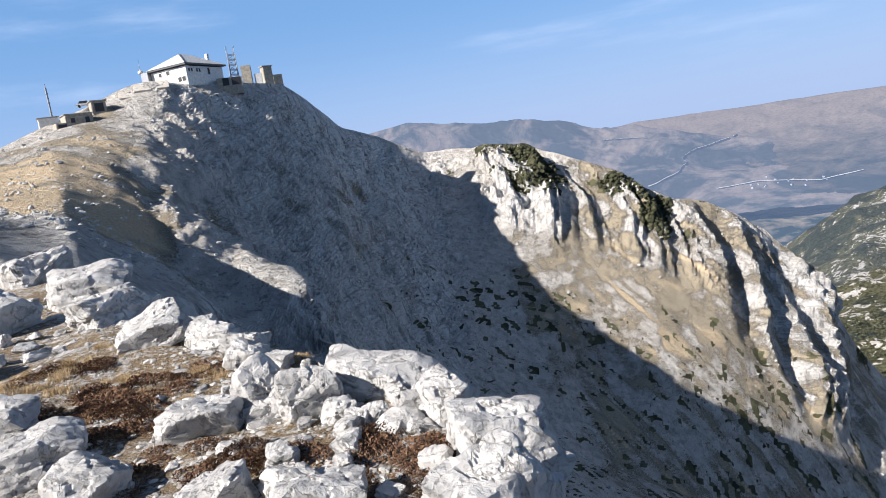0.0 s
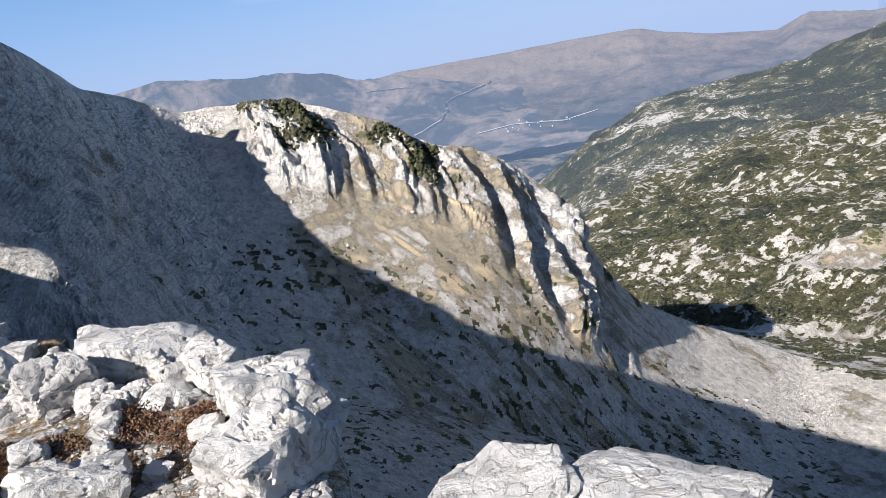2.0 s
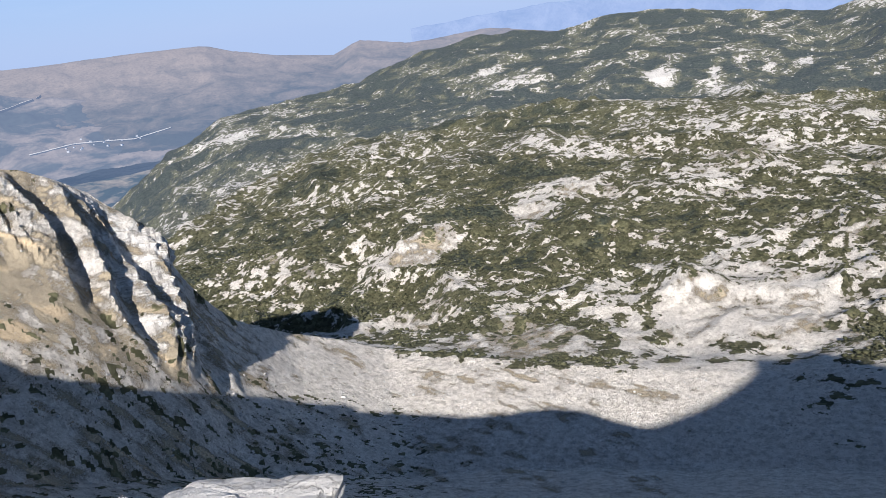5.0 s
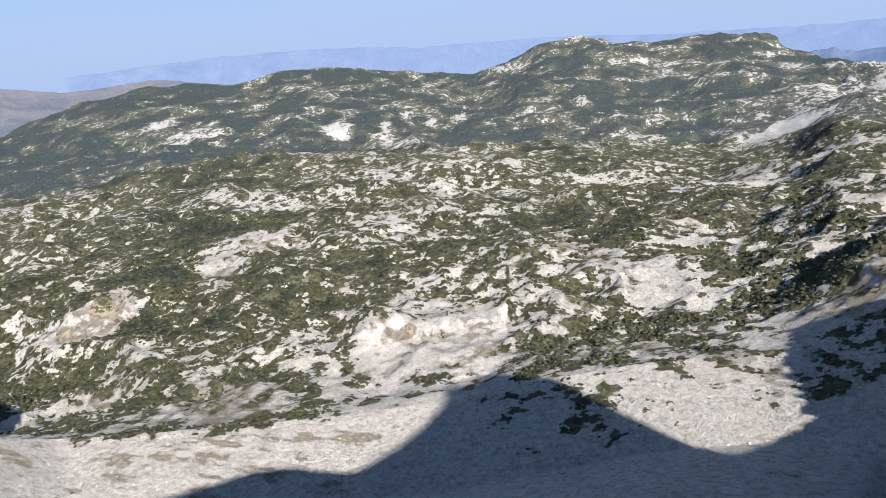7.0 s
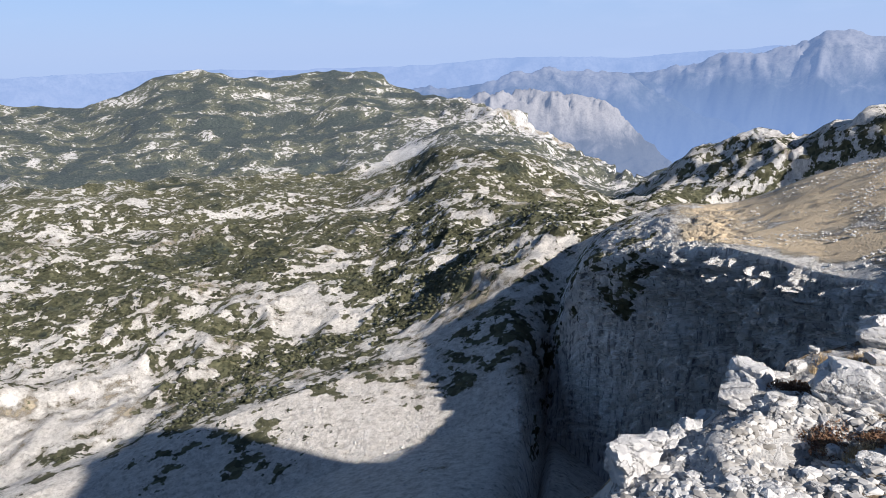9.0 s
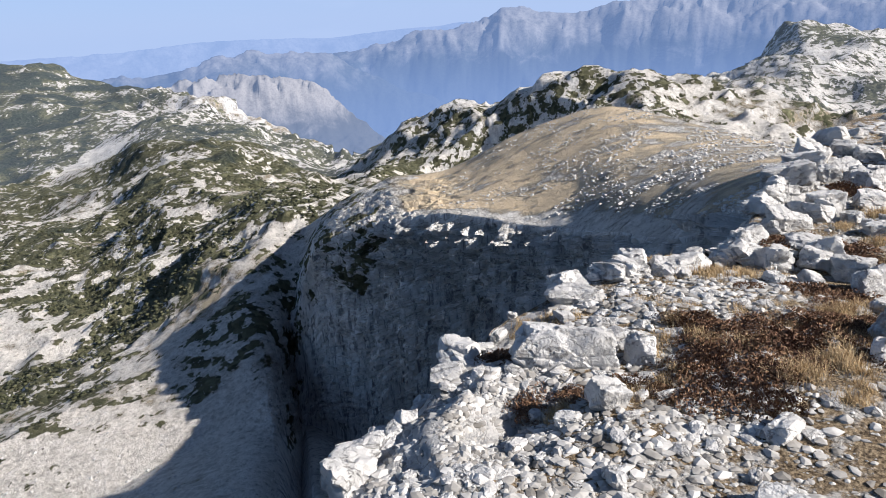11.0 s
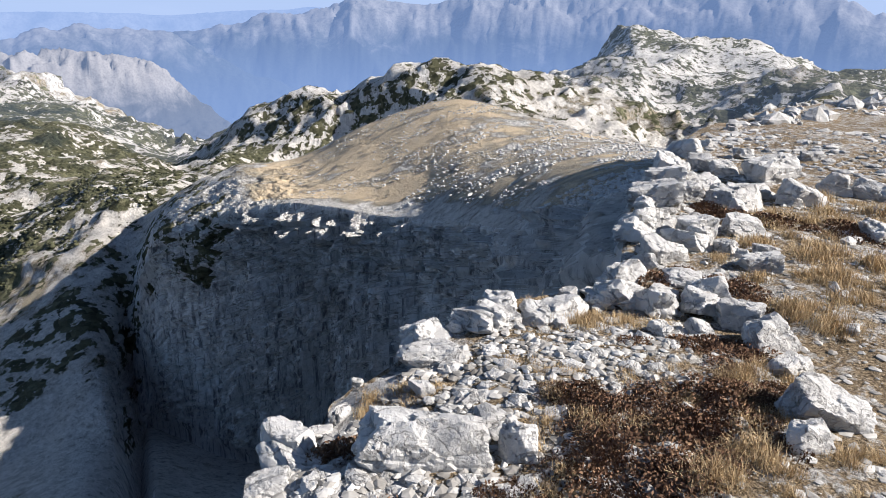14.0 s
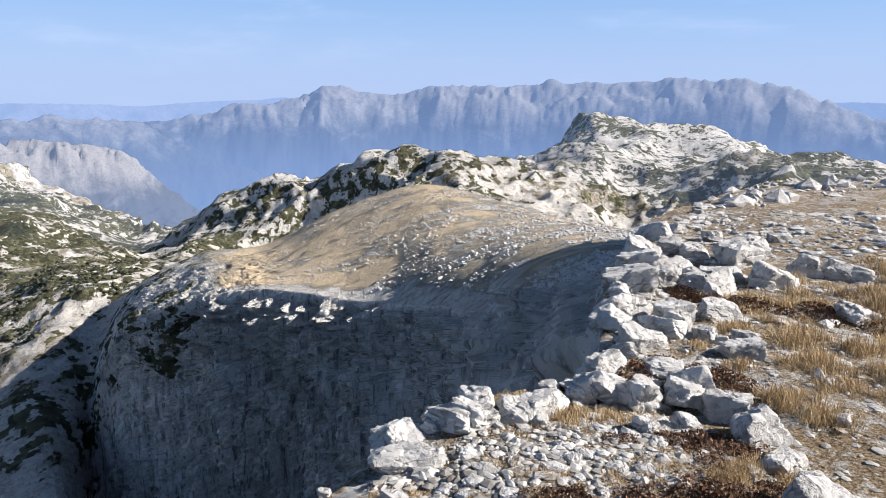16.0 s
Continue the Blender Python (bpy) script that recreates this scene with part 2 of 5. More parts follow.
LAND = land()
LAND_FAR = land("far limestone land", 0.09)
SOIL = soil()
# all of these carry haze as emission, the far walls and road too
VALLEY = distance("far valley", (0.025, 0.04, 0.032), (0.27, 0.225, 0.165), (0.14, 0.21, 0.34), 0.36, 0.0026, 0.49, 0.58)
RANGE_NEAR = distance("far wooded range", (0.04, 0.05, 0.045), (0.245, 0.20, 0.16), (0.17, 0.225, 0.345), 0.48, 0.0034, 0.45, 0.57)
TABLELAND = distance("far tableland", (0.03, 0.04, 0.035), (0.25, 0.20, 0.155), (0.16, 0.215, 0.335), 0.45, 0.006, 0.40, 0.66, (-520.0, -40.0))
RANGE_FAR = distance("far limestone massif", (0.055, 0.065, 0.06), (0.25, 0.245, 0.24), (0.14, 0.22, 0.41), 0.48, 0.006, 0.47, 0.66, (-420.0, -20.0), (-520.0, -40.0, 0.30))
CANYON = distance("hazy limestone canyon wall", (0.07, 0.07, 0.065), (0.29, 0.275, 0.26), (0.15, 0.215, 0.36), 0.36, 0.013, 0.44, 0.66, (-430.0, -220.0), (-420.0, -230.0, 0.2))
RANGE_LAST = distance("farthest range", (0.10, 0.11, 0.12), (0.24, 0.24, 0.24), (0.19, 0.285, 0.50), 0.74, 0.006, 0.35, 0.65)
FAR_WALLS = distance("far white walls", (0.5, 0.48, 0.45), (0.6, 0.58, 0.55), (0.2, 0.28, 0.44), 0.5, 0.01)
FAR_ROAD = distance("far pale road", (0.6, 0.57, 0.52), (0.7, 0.67, 0.62), (0.2, 0.28, 0.44), 0.35, 0.01)


def limestone():
    m, n, l, b = material("white limestone")
    co = n.new("ShaderNodeNewGeometry").outputs["Position"]
    info = n.new("ShaderNodeObjectInfo")
    sh = n.new("ShaderNodeVectorMath")
    sh.operation = "MULTIPLY_ADD"
    l.new(info.outputs["Random"], sh.inputs[0])
    sh.inputs[1].default_value = (9, 5, 7)
    l.new(co, sh.inputs[2])
    co = sh.outputs[0]
    big = noise_node(n, l, 4.0, 10, 0.62, co, 0.4)
    fin = noise_node(n, l, 26.0, 8, 0.7, co)
    thin = noise_node(n, l, 5.5, 6, 0.62, co, 0.8)
    crack = smooth(n, l, calc(n, l, "ABSOLUTE", calc(n, l, "SUBTRACT", thin, 0.5)), 0.0, 0.014)
    col = ramp(n, l, big, (0.28, (0.27, 0.27, 0.27)), (0.45, (0.48, 0.47, 0.455)), (0.7, (0.66, 0.645, 0.62)))
    col = mix(n, l, 0.25, col, ramp(n, l, fin, (0.3, (0.42, 0.42, 0.42)), (0.48, (0.95, 0.94, 0.92)), (0.7, (1, 1, 1))), "MULTIPLY")
    lich = smooth(n, l, noise_node(n, l, 9.0, 6, 0.7, co), 0.58, 0.70)
    col = mix(n, l, calc(n, l, "MULTIPLY", lich, 0.28), col, (0.30, 0.27, 0.22))
    col = mix(n, l, calc(n, l, "MULTIPLY", calc(n, l, "SUBTRACT", 1.0, crack), 0.3), col, (0.16, 0.15, 0.14))
    l.new(col, b.inputs["Base Color"])
    b.inputs["Roughness"].default_value = 0.88
    b.inputs["Specular IOR Level"].default_value = 0.25
    h = calc(n, l, "ADD", calc(n, l, "MULTIPLY", big, 1.2), calc(n, l, "MULTIPLY", fin, 0.35))
    h = calc(n, l, "ADD", h, calc(n, l, "MULTIPLY", crack, 0.35))
    h = calc(n, l, "ADD", h, calc(n, l, "MULTIPLY", noise_node(n, l, 80.0, 5, 0.6, co), 0.14))
    relief(n, l, b, h, 0.95, 0.045)
    return m


def plant(name, lo, mid_, hi, scale, rough=0.85):
    m, n, l, b = material(name)
    co = n.new("ShaderNodeTexCoord").outputs["Object"]
    geo = n.new("ShaderNodeNewGeometry")
    f = calc(n, l, "ADD", calc(n, l, "MULTIPLY", noise_node(n, l, scale, 8, 0.65, co), 0.7), calc(n, l, "MULTIPLY", geo.outputs["Random Per Island"], 0.3))
    l.new(ramp(n, l, f, (0.28, lo), (0.5, mid_), (0.72, hi)), b.inputs["Base Color"])
    b.inputs["Roughness"].default_value = rough
    b.inputs["Specular IOR Level"].default_value = 0.2
    return m, n, l, b


def plain(name, tone, rough=0.8, metal=0.0, wear=0.25, scale=1.5):
    m, n, l, b = material(name)
    co = n.new("ShaderNodeTexCoord").outputs["Object"]
    f = noise_node(n, l, scale, 8, 0.65, co)
    dark = tuple(c * (1 - wear) for c in tone)
    l.new(ramp(n, l, f, (0.35, dark), (0.6, tone)), b.inputs["Base Color"])
    b.inputs["Roughness"].default_value, b.inputs["Metallic"].default_value = rough, metal
    return m


ROCK = limestone()
STRAW = plant("dry golden grass", (0.21, 0.142, 0.076), (0.46, 0.338, 0.19), (0.67, 0.53, 0.33), 3)[0]
RUSSET = plant("russet cushion plants", (0.045, 0.025, 0.016), (0.13, 0.07, 0.042), (0.26, 0.165, 0.095), 8)[0]
PINE, pn, pl, pb = plant("dwarf pine", (0.034, 0.038, 0.020), (0.076, 0.080, 0.044), (0.135, 0.132, 0.075), 0.5, 0.9)
relief(pn, pl, pb, noise_node(pn, pl, 1.6, 8, 0.7, pn.new("ShaderNodeTexCoord").outputs["Object"]), 1.0, 1.2)
GRAVEL = plant("limestone gravel", (0.14, 0.13, 0.115), (0.34, 0.325, 0.30), (0.60, 0.585, 0.555), 6, 0.9)[0]
PLASTER = plain("white plaster", (0.78, 0.76, 0.72))
ROOFING = plain("pale grey sheet roof", (0.55, 0.56, 0.55), 0.55)
CONCRETE = plain("weathered concrete", (0.42, 0.38, 0.31), 0.9, wear=0.45)
RAMP = plain("pale worn concrete", (0.60, 0.555, 0.48), 0.9, wear=0.4)
STEEL = plain("grey steel", (0.30, 0.31, 0.33), 0.5, 0.7)
DARK = plain("dark opening", (0.03, 0.03, 0.035), 0.6)
TIMBER = plain("dark fascia", (0.12, 0.12, 0.13), 0.7)
CARPAINT = plain("white car paint", (0.75, 0.76, 0.77), 0.3, wear=0.05)
RUBBER = plain("black rubber", (0.03, 0.03, 0.03), 0.8)

# ---- noise on arrays ----
def lattice(ix, iy, iz, seed):
    h = (ix * 374761393 + iy * 668265263 + iz * 1274126177 + seed * 974634) & 0xFFFFFFFF
    h = ((h ^ (h >> 13)) * 1274126177) & 0xFFFFFFFF
    h = ((h ^ (h >> 16)) * 2246822519) & 0xFFFFFFFF
    return ((h ^ (h >> 15)) & 0xFFFF) / 32767.5 - 1.0


def grain(p, size, seed=0):
    """Smooth noise, -1 to 1, at points p (n, 3), with lumps of that size in metres."""
    c, s = math.cos(0.7 + seed), math.sin(0.7 + seed)
    q = np.stack([c * p[:, 0] - s * p[:, 1], s * p[:, 0] + c * p[:, 1], p[:, 2] + 0.31 * p[:, 0]], 1) / size + seed * 17.3
    b = np.floor(q)
    f = q - b
    f = f * f * f * (f * (f * 6 - 15) + 10)
    i = b.astype(np.int64)
    out = 0.0
    for dx in (0, 1):
        wx = f[:, 0] if dx else 1 - f[:, 0]
        for dy in (0, 1):
            wy = f[:, 1] if dy else 1 - f[:, 1]
            for dz in (0, 1):
                wz = f[:, 2] if dz else 1 - f[:, 2]
                out = out + wx * wy * wz * lattice(i[:, 0] + dx, i[:, 1] + dy, i[:, 2] + dz, seed)
    return out


def layered(p, size, octaves, seed=0, gain=0.5):
    out, a, tot = 0.0, 1.0, 0.0
    for o in range(octaves):
        out, tot = out + a * grain(p, size / 2 ** o, seed + o), tot + a
        a *= gain
    return out / tot * 1.6


def layered_far(p, size, octaves, seed, gain, away):
    """The same, without the lumps too small to tell from afar."""
    out, a, tot = np.zeros(len(p)), 1.0, 0.0
    for o in range(octaves):
        k = size / 2 ** o
        on = away < k / 0.005
        w = 1 - step(0.6, 1.0, away[on] * 0.005 / k)
        out[on] += a * w * grain(p[on], k, seed + o)
        tot += a
        a *= gain
    return out / tot * 1.6


def step(lo, hi, v):
    u = np.clip((v - lo) / (hi - lo), 0, 1)
    return u * u * (3 - 2 * u)


# ---- the lie of the land: rings round the viewpoint, each a line of (bearing, distance, height) ----
def rise(rows):
    """Rows of bearing, distance and the angle above the eye, as bearing, distance, height."""
    return [(a, r, EYE + r * math.tan(radians(e))) for a, r, e in rows]


# out of view, the land is shaped to cast or clear the bowl's shadow
EDGE = [(-62, 15, -3), (-45, 14, -3), (-40, 15, -1.5), (-35, 17, 0.2), (-30, 17, 0.2), (-25, 12, 0.1), (-20, 9, 0), (-16, 7.4, 0), (-10, 5.7, 0), (-4, 5.0, 0), (0, 4.2, 0), (4.5, 3.9, -0.1), (7, 2.7, -0.15),
        (14, 2.3, 0), (22, 2.8, -0.1), (28, 2.6, -0.1), (36, 2.3, -0.1), (45, 2.1, -0.1), (60, 1.7, -0.1), (95, 1.7, -0.1), (110, 2.3, -0.3), (120, 3.2, -0.35),
        (127, 3.8, -0.3), (132, 4.4, -0.2), (137, 4.9, -0.1), (142, 5.2, 0), (149, 5.4, 0), (151, 6.4, 0), (153, 8.2, 0), (155, 10.3, -0.1), (158, 13, -0.2), (165, 18, -0.4),
        (180, 30, -1.2), (240, 30, -3.0), (290, 20, -4)]
FOOT = [(-62, 45, -28), (-45, 42, -27), (-40, 42, -24), (-36, 43, -15), (-32.3, 45, -0.4), (-26, 42, -3), (-22, 45, -9), (-16, 50, -20), (-8, 50, -34), (0, 50, -45), (10, 50, -55), (30, 50, -62), (60, 50, -66), (90, 55, -70),
        (105, 75, -85), (110, 105, -108), (112.5, 170, -145), (113.6, 240, -168), (114.2, 296, -172), (116, 282, -170), (120, 250, -166), (127, 218, -158), (135, 188, -138), (143, 146, -108), (148, 102, -72), (151, 68, -40), (154, 43, -14), (158, 38, -7),
        (165, 45, -4), (180, 60, -4), (240, 70, -14), (290, 55, -28)]
MID = rise([(-62, 105, -8), (-45, 98, -14), (-39, 96, -15), (-35, 95, -9), (-31.7, 95, 0.5), (-27, 95, 0), (-23.5, 95, -3), (-18, 95, -10), (-12, 106, -15), (-8, 115, -18), (-4, 128, -21), (0, 140, -23.5), (8, 155, -25.5), (15, 168, -27.8),
            (22, 184, -30.3), (30, 206, -32.6), (45, 226, -36), (58, 228, -36.5), (70, 230, -36.5), (85, 235, -34.5), (98, 240, -32), (106, 245, -30.5), (109, 243, -30), (112, 236, -30),
            (113.6, 262, -31), (114.2, 308, -30), (114.9, 306, -27), (115.6, 301, -23.2), (116.4, 294, -19.6), (117.3, 286, -17.2), (118.5, 277, -16.6), (119.9, 266, -16.4), (124, 242, -15.6), (129.6, 218, -15.6), (134.7, 201, -16.6), (139, 183, -17), (143, 157, -17.2),
            (146, 134, -17.6), (150, 100, -16.5), (152.6, 82, -15.1), (156, 68, -13), (158.6, 64, -11.9), (165, 75, -10.6), (180, 110, -8), (200, 110, -4), (215, 110, 10), (240, 115, 15), (280, 115, 9), (297.9, 105, -8)])
CREST = rise([(-62, 188, 15), (-45, 178, 6), (-38, 166, 4), (-34.5, 162, 4), (-31.4, 166, 4.2), (-29.7, 174, 4.5), (-26, 183, 5.9), (-22.1, 188, 6.8), (-19.6, 191, 7.1), (-17, 195, 7.1), (-14, 203, 7.1), (-12, 210, 6.8), (-10.3, 218, 6.5), (-8.7, 228, 5.1), (-7.2, 238, 3.5),
              (-6.5, 243, 2.6), (-4, 258, 1.6), (-2.3, 265, 0.7), (-0.3, 268, -0.4), (2, 268, -0.4), (4.2, 266, -0.6), (7.7, 261, -1), (10.6, 257, -2.3), (13.9, 254, -4), (16.2, 252, -5.4),
              (18.2, 252, -6.8), (20.6, 254, -7.2)]) + rise([
              (22.8, 257, -8.6), (24.6, 261, -9.8), (26.3, 265, -11.8), (28.2, 271, -15.1), (29.6, 277, -17.9), (31.1, 285, -20), (32.3, 292, -21.3), (36.7, 320, -23.4), (40.5, 336, -24.6),
              (44, 340, -25.9), (51, 315, -27.5), (59, 302, -28.8), (68, 300, -29.3), (76, 300, -29), (84, 300, -27.8), (95, 305, -26), (103, 315, -24.4), (108, 322, -22.4), (111, 326, -21.2)]) + rise([
              (113.2, 334, -20.9), (115, 346, -20.0), (116, 358, -18.2), (117.5, 374, -15.6), (119, 372, -14.2), (121, 366, -13.2), (124, 356, -12.2), (128.5, 352, -12.2), (132.6, 343, -10), (136, 335, -8.7), (140.8, 320, -7.2), (144, 300, -7.9),
              # from bearing 177 on: unseen mountain added to shade the bowl
              (147.9, 275, -9.1), (152.4, 245, -10.1), (157.7, 200, -10.9), (161, 180, -11), (165, 172, -11), (172, 172, -11), (177, 180, -9), (181.5, 187, -4.5), (186, 190, 5), (189.5, 190, 16), (195, 190, 27), (201, 190, 32), (206, 190, 32), (210, 190, 33.5), (213, 190, 32), (217, 190, 31), (222, 190, 30), (230, 190, 29), (240, 190, 28), (246, 190, 29.5), (252, 190, 31),
              (262, 190, 30), (270, 190, 25), (284, 190, 19), (297.9, 190, 15)])
BACK = [(-62, 300, -40), (-20, 300, -60), (-5, 420, -70), (5, 500, -130), (20, 560, -200), (32, 520, -215), (45, 430, -195), (60, 400, -184), (80, 390, -176), (90, 385, -168), (100, 395, -158), (104, 398, -146), (108, 392, -130),
        (109.5, 388, -122), (111.5, 382, -114), (113, 384, -107), (115, 392, -103), (117, 408, -103), (119, 425, -105), (124, 470, -125), (130, 475, -155), (140, 450, -150), (150, 380, -110), (160, 280, -75), (185, 300, -60), (215, 330, 40), (240, 330, 50), (270, 330, 20), (290, 310, -30)]
PLAIN = rise([(-62, 900, -20), (-5, 900, -20), (10, 900, -19), (24, 900, -17.6), (30, 1000, -13.2), (36, 1200, -10.8), (45, 1400, -9.2), (60, 1450, -8.4), (70, 1450, -8.6), (83, 1450, -9.2), (95, 1450, -9.4),
              (102, 1350, -9.4), (105.7, 1150, -8.3), (109, 1100, -8), (112, 1080, -8.6), (114.5, 1050, -10.1), (119, 900, -12.4), (122, 800, -11), (124.4, 750, -9.4), (129.3, 700, -8), (132.6, 680, -8.3), (136.6, 650, -6.5),
              (143.3, 620, -5.8), (147.4, 620, -6.5), (152.9, 640, -7.6), (157, 600, -10), (160, 580, -10.4), (163, 560, -9.2), (166.4, 550, -7.6), (169.8, 540, -7.3), (174.7, 540, -8.2), (185, 560, -8), (240, 800, -18), (290, 900, -20)])
RANGE = rise([(-62, 1700, -16), (20, 1700, -15), (24, 1900, -12.5), (26.8, 2000, -10.4), (30, 2100, -8.1), (34.7, 2200, -6.3), (40, 2300, -5.6), (45, 2300, -5.1), (50.8, 2350, -3.4), (54.3, 2350, -2.9), (60.6, 2350, -2.8),
              (66, 2350, -2.4), (71, 2350, -2.8), (75.4, 2350, -3.2), (79.5, 2350, -3.5), (82.1, 2350, -2.8), (84.8, 2350, -1.5), (87.9, 2350, -1.4), (90, 2350, -1.6), (92.7, 2350, -2.2), (96.2, 2350, -1.8),
              (99.6, 2350, -1.6), (101.3, 2330, -2.2), (103.5, 2250, -3.4)]) + rise([
              (105.5, 2100, -4.4), (107, 1950, -4.9), (109.7, 1850, -5.3), (111.2, 1800, -5.8), (112.8, 1750, -6.6), (114.8, 1700, -7.8), (116, 1650, -8.5), (117.7, 1600, -9.5), (119, 1600, -10.6), (121, 1600, -11.5), (127, 1800, -10.5), (138, 1750, -9), (147.5, 1600, -6.5),
              (149.8, 1550, -5.3), (151.5, 1500, -3.9), (154.4, 1500, -2.1), (157, 1500, -2.6), (160.5, 1500, -3.0), (164.5, 1500, -3.4), (166.5, 1500, -4.5), (169.2, 1500, -5.2), (172, 1500, -5.6), (178, 1500, -6), (240, 1700, -16), (290, 1700, -16)])
BEYOND = rise([(-62, 2600, -11), (30, 2600, -11), (50, 3000, -8), (98, 3000, -8), (110, 2950, -13), (130, 2900, -14), (160, 2600, -13), (180, 2600, -11), (240, 2600, -11), (290, 2600, -11)])
RIM = rise([(-62, 4800, -3.6), (60, 4800, -3.6), (100, 4800, -3.6), (112, 4800, -8), (170, 4800, -8), (185, 4800, -3.6), (240, 4800, -3.6), (290, 4800, -3.6)])

COLS = np.concatenate([np.arange(-56, 174, 0.2), np.arange(174, 304, 1.3)])


def around(rows, blur):
    a = np.array([r[0] for r in rows] + [rows[0][0] + 360.0])
    full = np.arange(-62, 298, 0.1)
    out = []
    for k in (1, 2):
        v = np.interp(full, a, np.array([r[k] for r in rows] + [rows[0][k]]))
        n = int(blur / 0.1)
        ker = np.hanning(2 * n + 3)
        v = np.convolve(np.concatenate([v[-n - 1:], v, v[:n + 1]]), ker / ker.sum(), "valid")
        out.append(np.interp(COLS, full, v[:len(full)], period=360))
    return out


RINGS = [around(rows, b) for rows, b in ((EDGE, 0.8), (FOOT, 1.2), (MID, 0.45), (CREST, 0.6), (BACK, 1.6), (PLAIN, 2), (RANGE, 0.7), (BEYOND, 4), (RIM, 4))]
ring = np.stack([RINGS[0][0] * np.sin(np.radians(COLS)), RINGS[0][0] * np.cos(np.radians(COLS)), 0 * COLS], 1)
RINGS[0][0] = RINGS[0][0] + 0.22 * step(1.9, 2.6, RINGS[0][0]) * layered(ring, 0.8, 4, 73, 0.6)
hill = step(125, 130, COLS) * (1 - step(156, 162, COLS))
round_ = around(CREST, 4)
RINGS[3] = [a * (1 - hill) + b * hill for a, b in zip(RINGS[3], round_)]
RINGS.insert(0, [np.full(len(COLS), 0.01), np.full(len(COLS), 0.0)])
ROWS_OF = [64, 24, 140, 160, 36, 140, 70, 10, 20]
BEND = [2.6, 0.55, 0.8, 1.0, 0.8, 1.0, 1.15, 1.0, 1.0]        # how each stretch sags (over 1: hollow)
rr, zz, ss = [], [], []
for k, n in enumerate(ROWS_OF):
    (r0, z0), (r1, z1) = RINGS[k], RINGS[k + 1]
    last = k == len(ROWS_OF) - 1
    for j in range(n + (1 if last else 0)):
        u = j / n
        far = 1 / ((1 - u) / r0 + u / r1)
        r = far if k > 3 else r0 + (r1 - r0) * (u ** 1.15 if k == 0 else u)
        v = np.clip((r - r0) / (r1 - r0), 0, 1)
        rr.append(r)
        bend = BEND[k] + (0.9 * np.exp(-((COLS + 13) / 5) ** 2) + 0.45 * step(-9, -4, COLS) * (1 - step(10, 19, COLS)) - 0.2 * hill if k == 3 else 0.0)
        zz.append(z0 + (z1 - z0) * v ** bend)
        ss.append(np.full(len(COLS), k + u))
R, Z, S = np.array(rr), np.array(zz), np.array(ss)
NR, NC = R.shape
AZ = np.broadcast_to(COLS, R.shape)


def bump(a, r, sa, sr, h):
    """A knoll (h over 0) or hollow at a bearing and distance."""
    global Z
    Z = Z + h * np.exp(-((AZ - a) / sa) ** 2 - ((R - r) / sr) ** 2)


SIN, COS = np.sin(np.radians(AZ)), np.cos(np.radians(AZ))
for b in ((-17.5, 112, 3.4, 20, 7), (-13.6, 100, 3.2, 17, 11), (-10.2, 92, 2.7, 13, 12), (-20, 68, 3, 14, 4), (-10, 122, 8, 14, -2.5), (-19, 186, 4.0, 8, 3.5),
          (70, 345, 3.5, 20, -7), (78, 346, 3.5, 20, -7), (70.5, 425, 3.2, 22, 11), (78.3, 430, 3.4, 22, 12), (62, 560, 5, 50, 9), (92, 620, 4, 70, 10), (50, 620, 6, 90, 14), (40, 700, 5, 80, 12), (106, 600, 4, 60, 8), (75, 760, 7, 90, 12), (84, 560, 3, 40, 9)):
    bump(*b)
P = np.stack([R * SIN, R * COS, Z], 2)
du, dv = np.gradient(P, axis=0), np.gradient(P, axis=1)
N = np.cross(dv, du)
N /= np.linalg.norm(N, axis=2, keepdims=True) + 1e-9
N[N[..., 2] < 0] *= -1
flat = P.reshape(-1, 3)
s, az, r = S.ravel(), AZ.ravel(), R.ravel()
steep = 1 - N[..., 2].ravel()
# roughness: share of the lump size, and the largest lumps, ring by ring
rough = np.interp(s, [0, 0.8, 1, 1.6, 2, 3, 4, 4.6, 5, 5.5, 6, 7, 8, 9], [0.05, 0.055, 0.06, 0.06, 0.045, 0.05, 0.045, 0.075, 0.12, 0.115, 0.09, 0.08, 0.05, 0.04])
bowl = step(-3, 6, az) * (1 - step(106, 112, az))
cliffy = step(112, 116, az) * (1 - step(150, 156, az)) * step(2.0, 2.1, s) * (1 - step(2.93, 3.01, s))
ribs_zone = step(2, 6, az) * (1 - step(29, 33, az)) * step(3.62 - 0.30 * step(17, 27, az), 3.80 - 0.22 * step(17, 27, az), s) * (1 - step(3.93, 4.02, s)) * (0.45 + 0.55 * step(-0.35, 0.35, layered(np.stack([np.radians(az) * 300, 0 * s, 0 * s], 1), 22, 2, 3)))
headwall = step(-24, -20, az) * (1 - step(-5, -1, az)) * step(2.6, 3.2, s) * (1 - step(3.62, 3.9, s))
rough = rough * (1 - 0.35 * bowl * step(1.2, 1.8, s) * (1 - step(3.6, 4.2, s))) * (1 + 0.7 * headwall)
rough = rough * (1 - 0.45 * step(124, 128, az) * (1 - step(150, 156, az)) * step(3.05, 3.15, s) * (1 - step(4, 4.3, s)))
largest = np.interp(s, [0, 1, 2, 3, 4, 4.6, 5, 5.6, 6, 7, 8, 9], [1.2, 1.2, 10, 10, 8, 18, 60, 110, 200, 200, 300, 400])
rough = rough * (1 + 1.0 * step(103, 107, az) * (1 - step(121, 124, az)) * step(6.2, 6.6, s) * (1 - step(7.3, 7.6, s)))
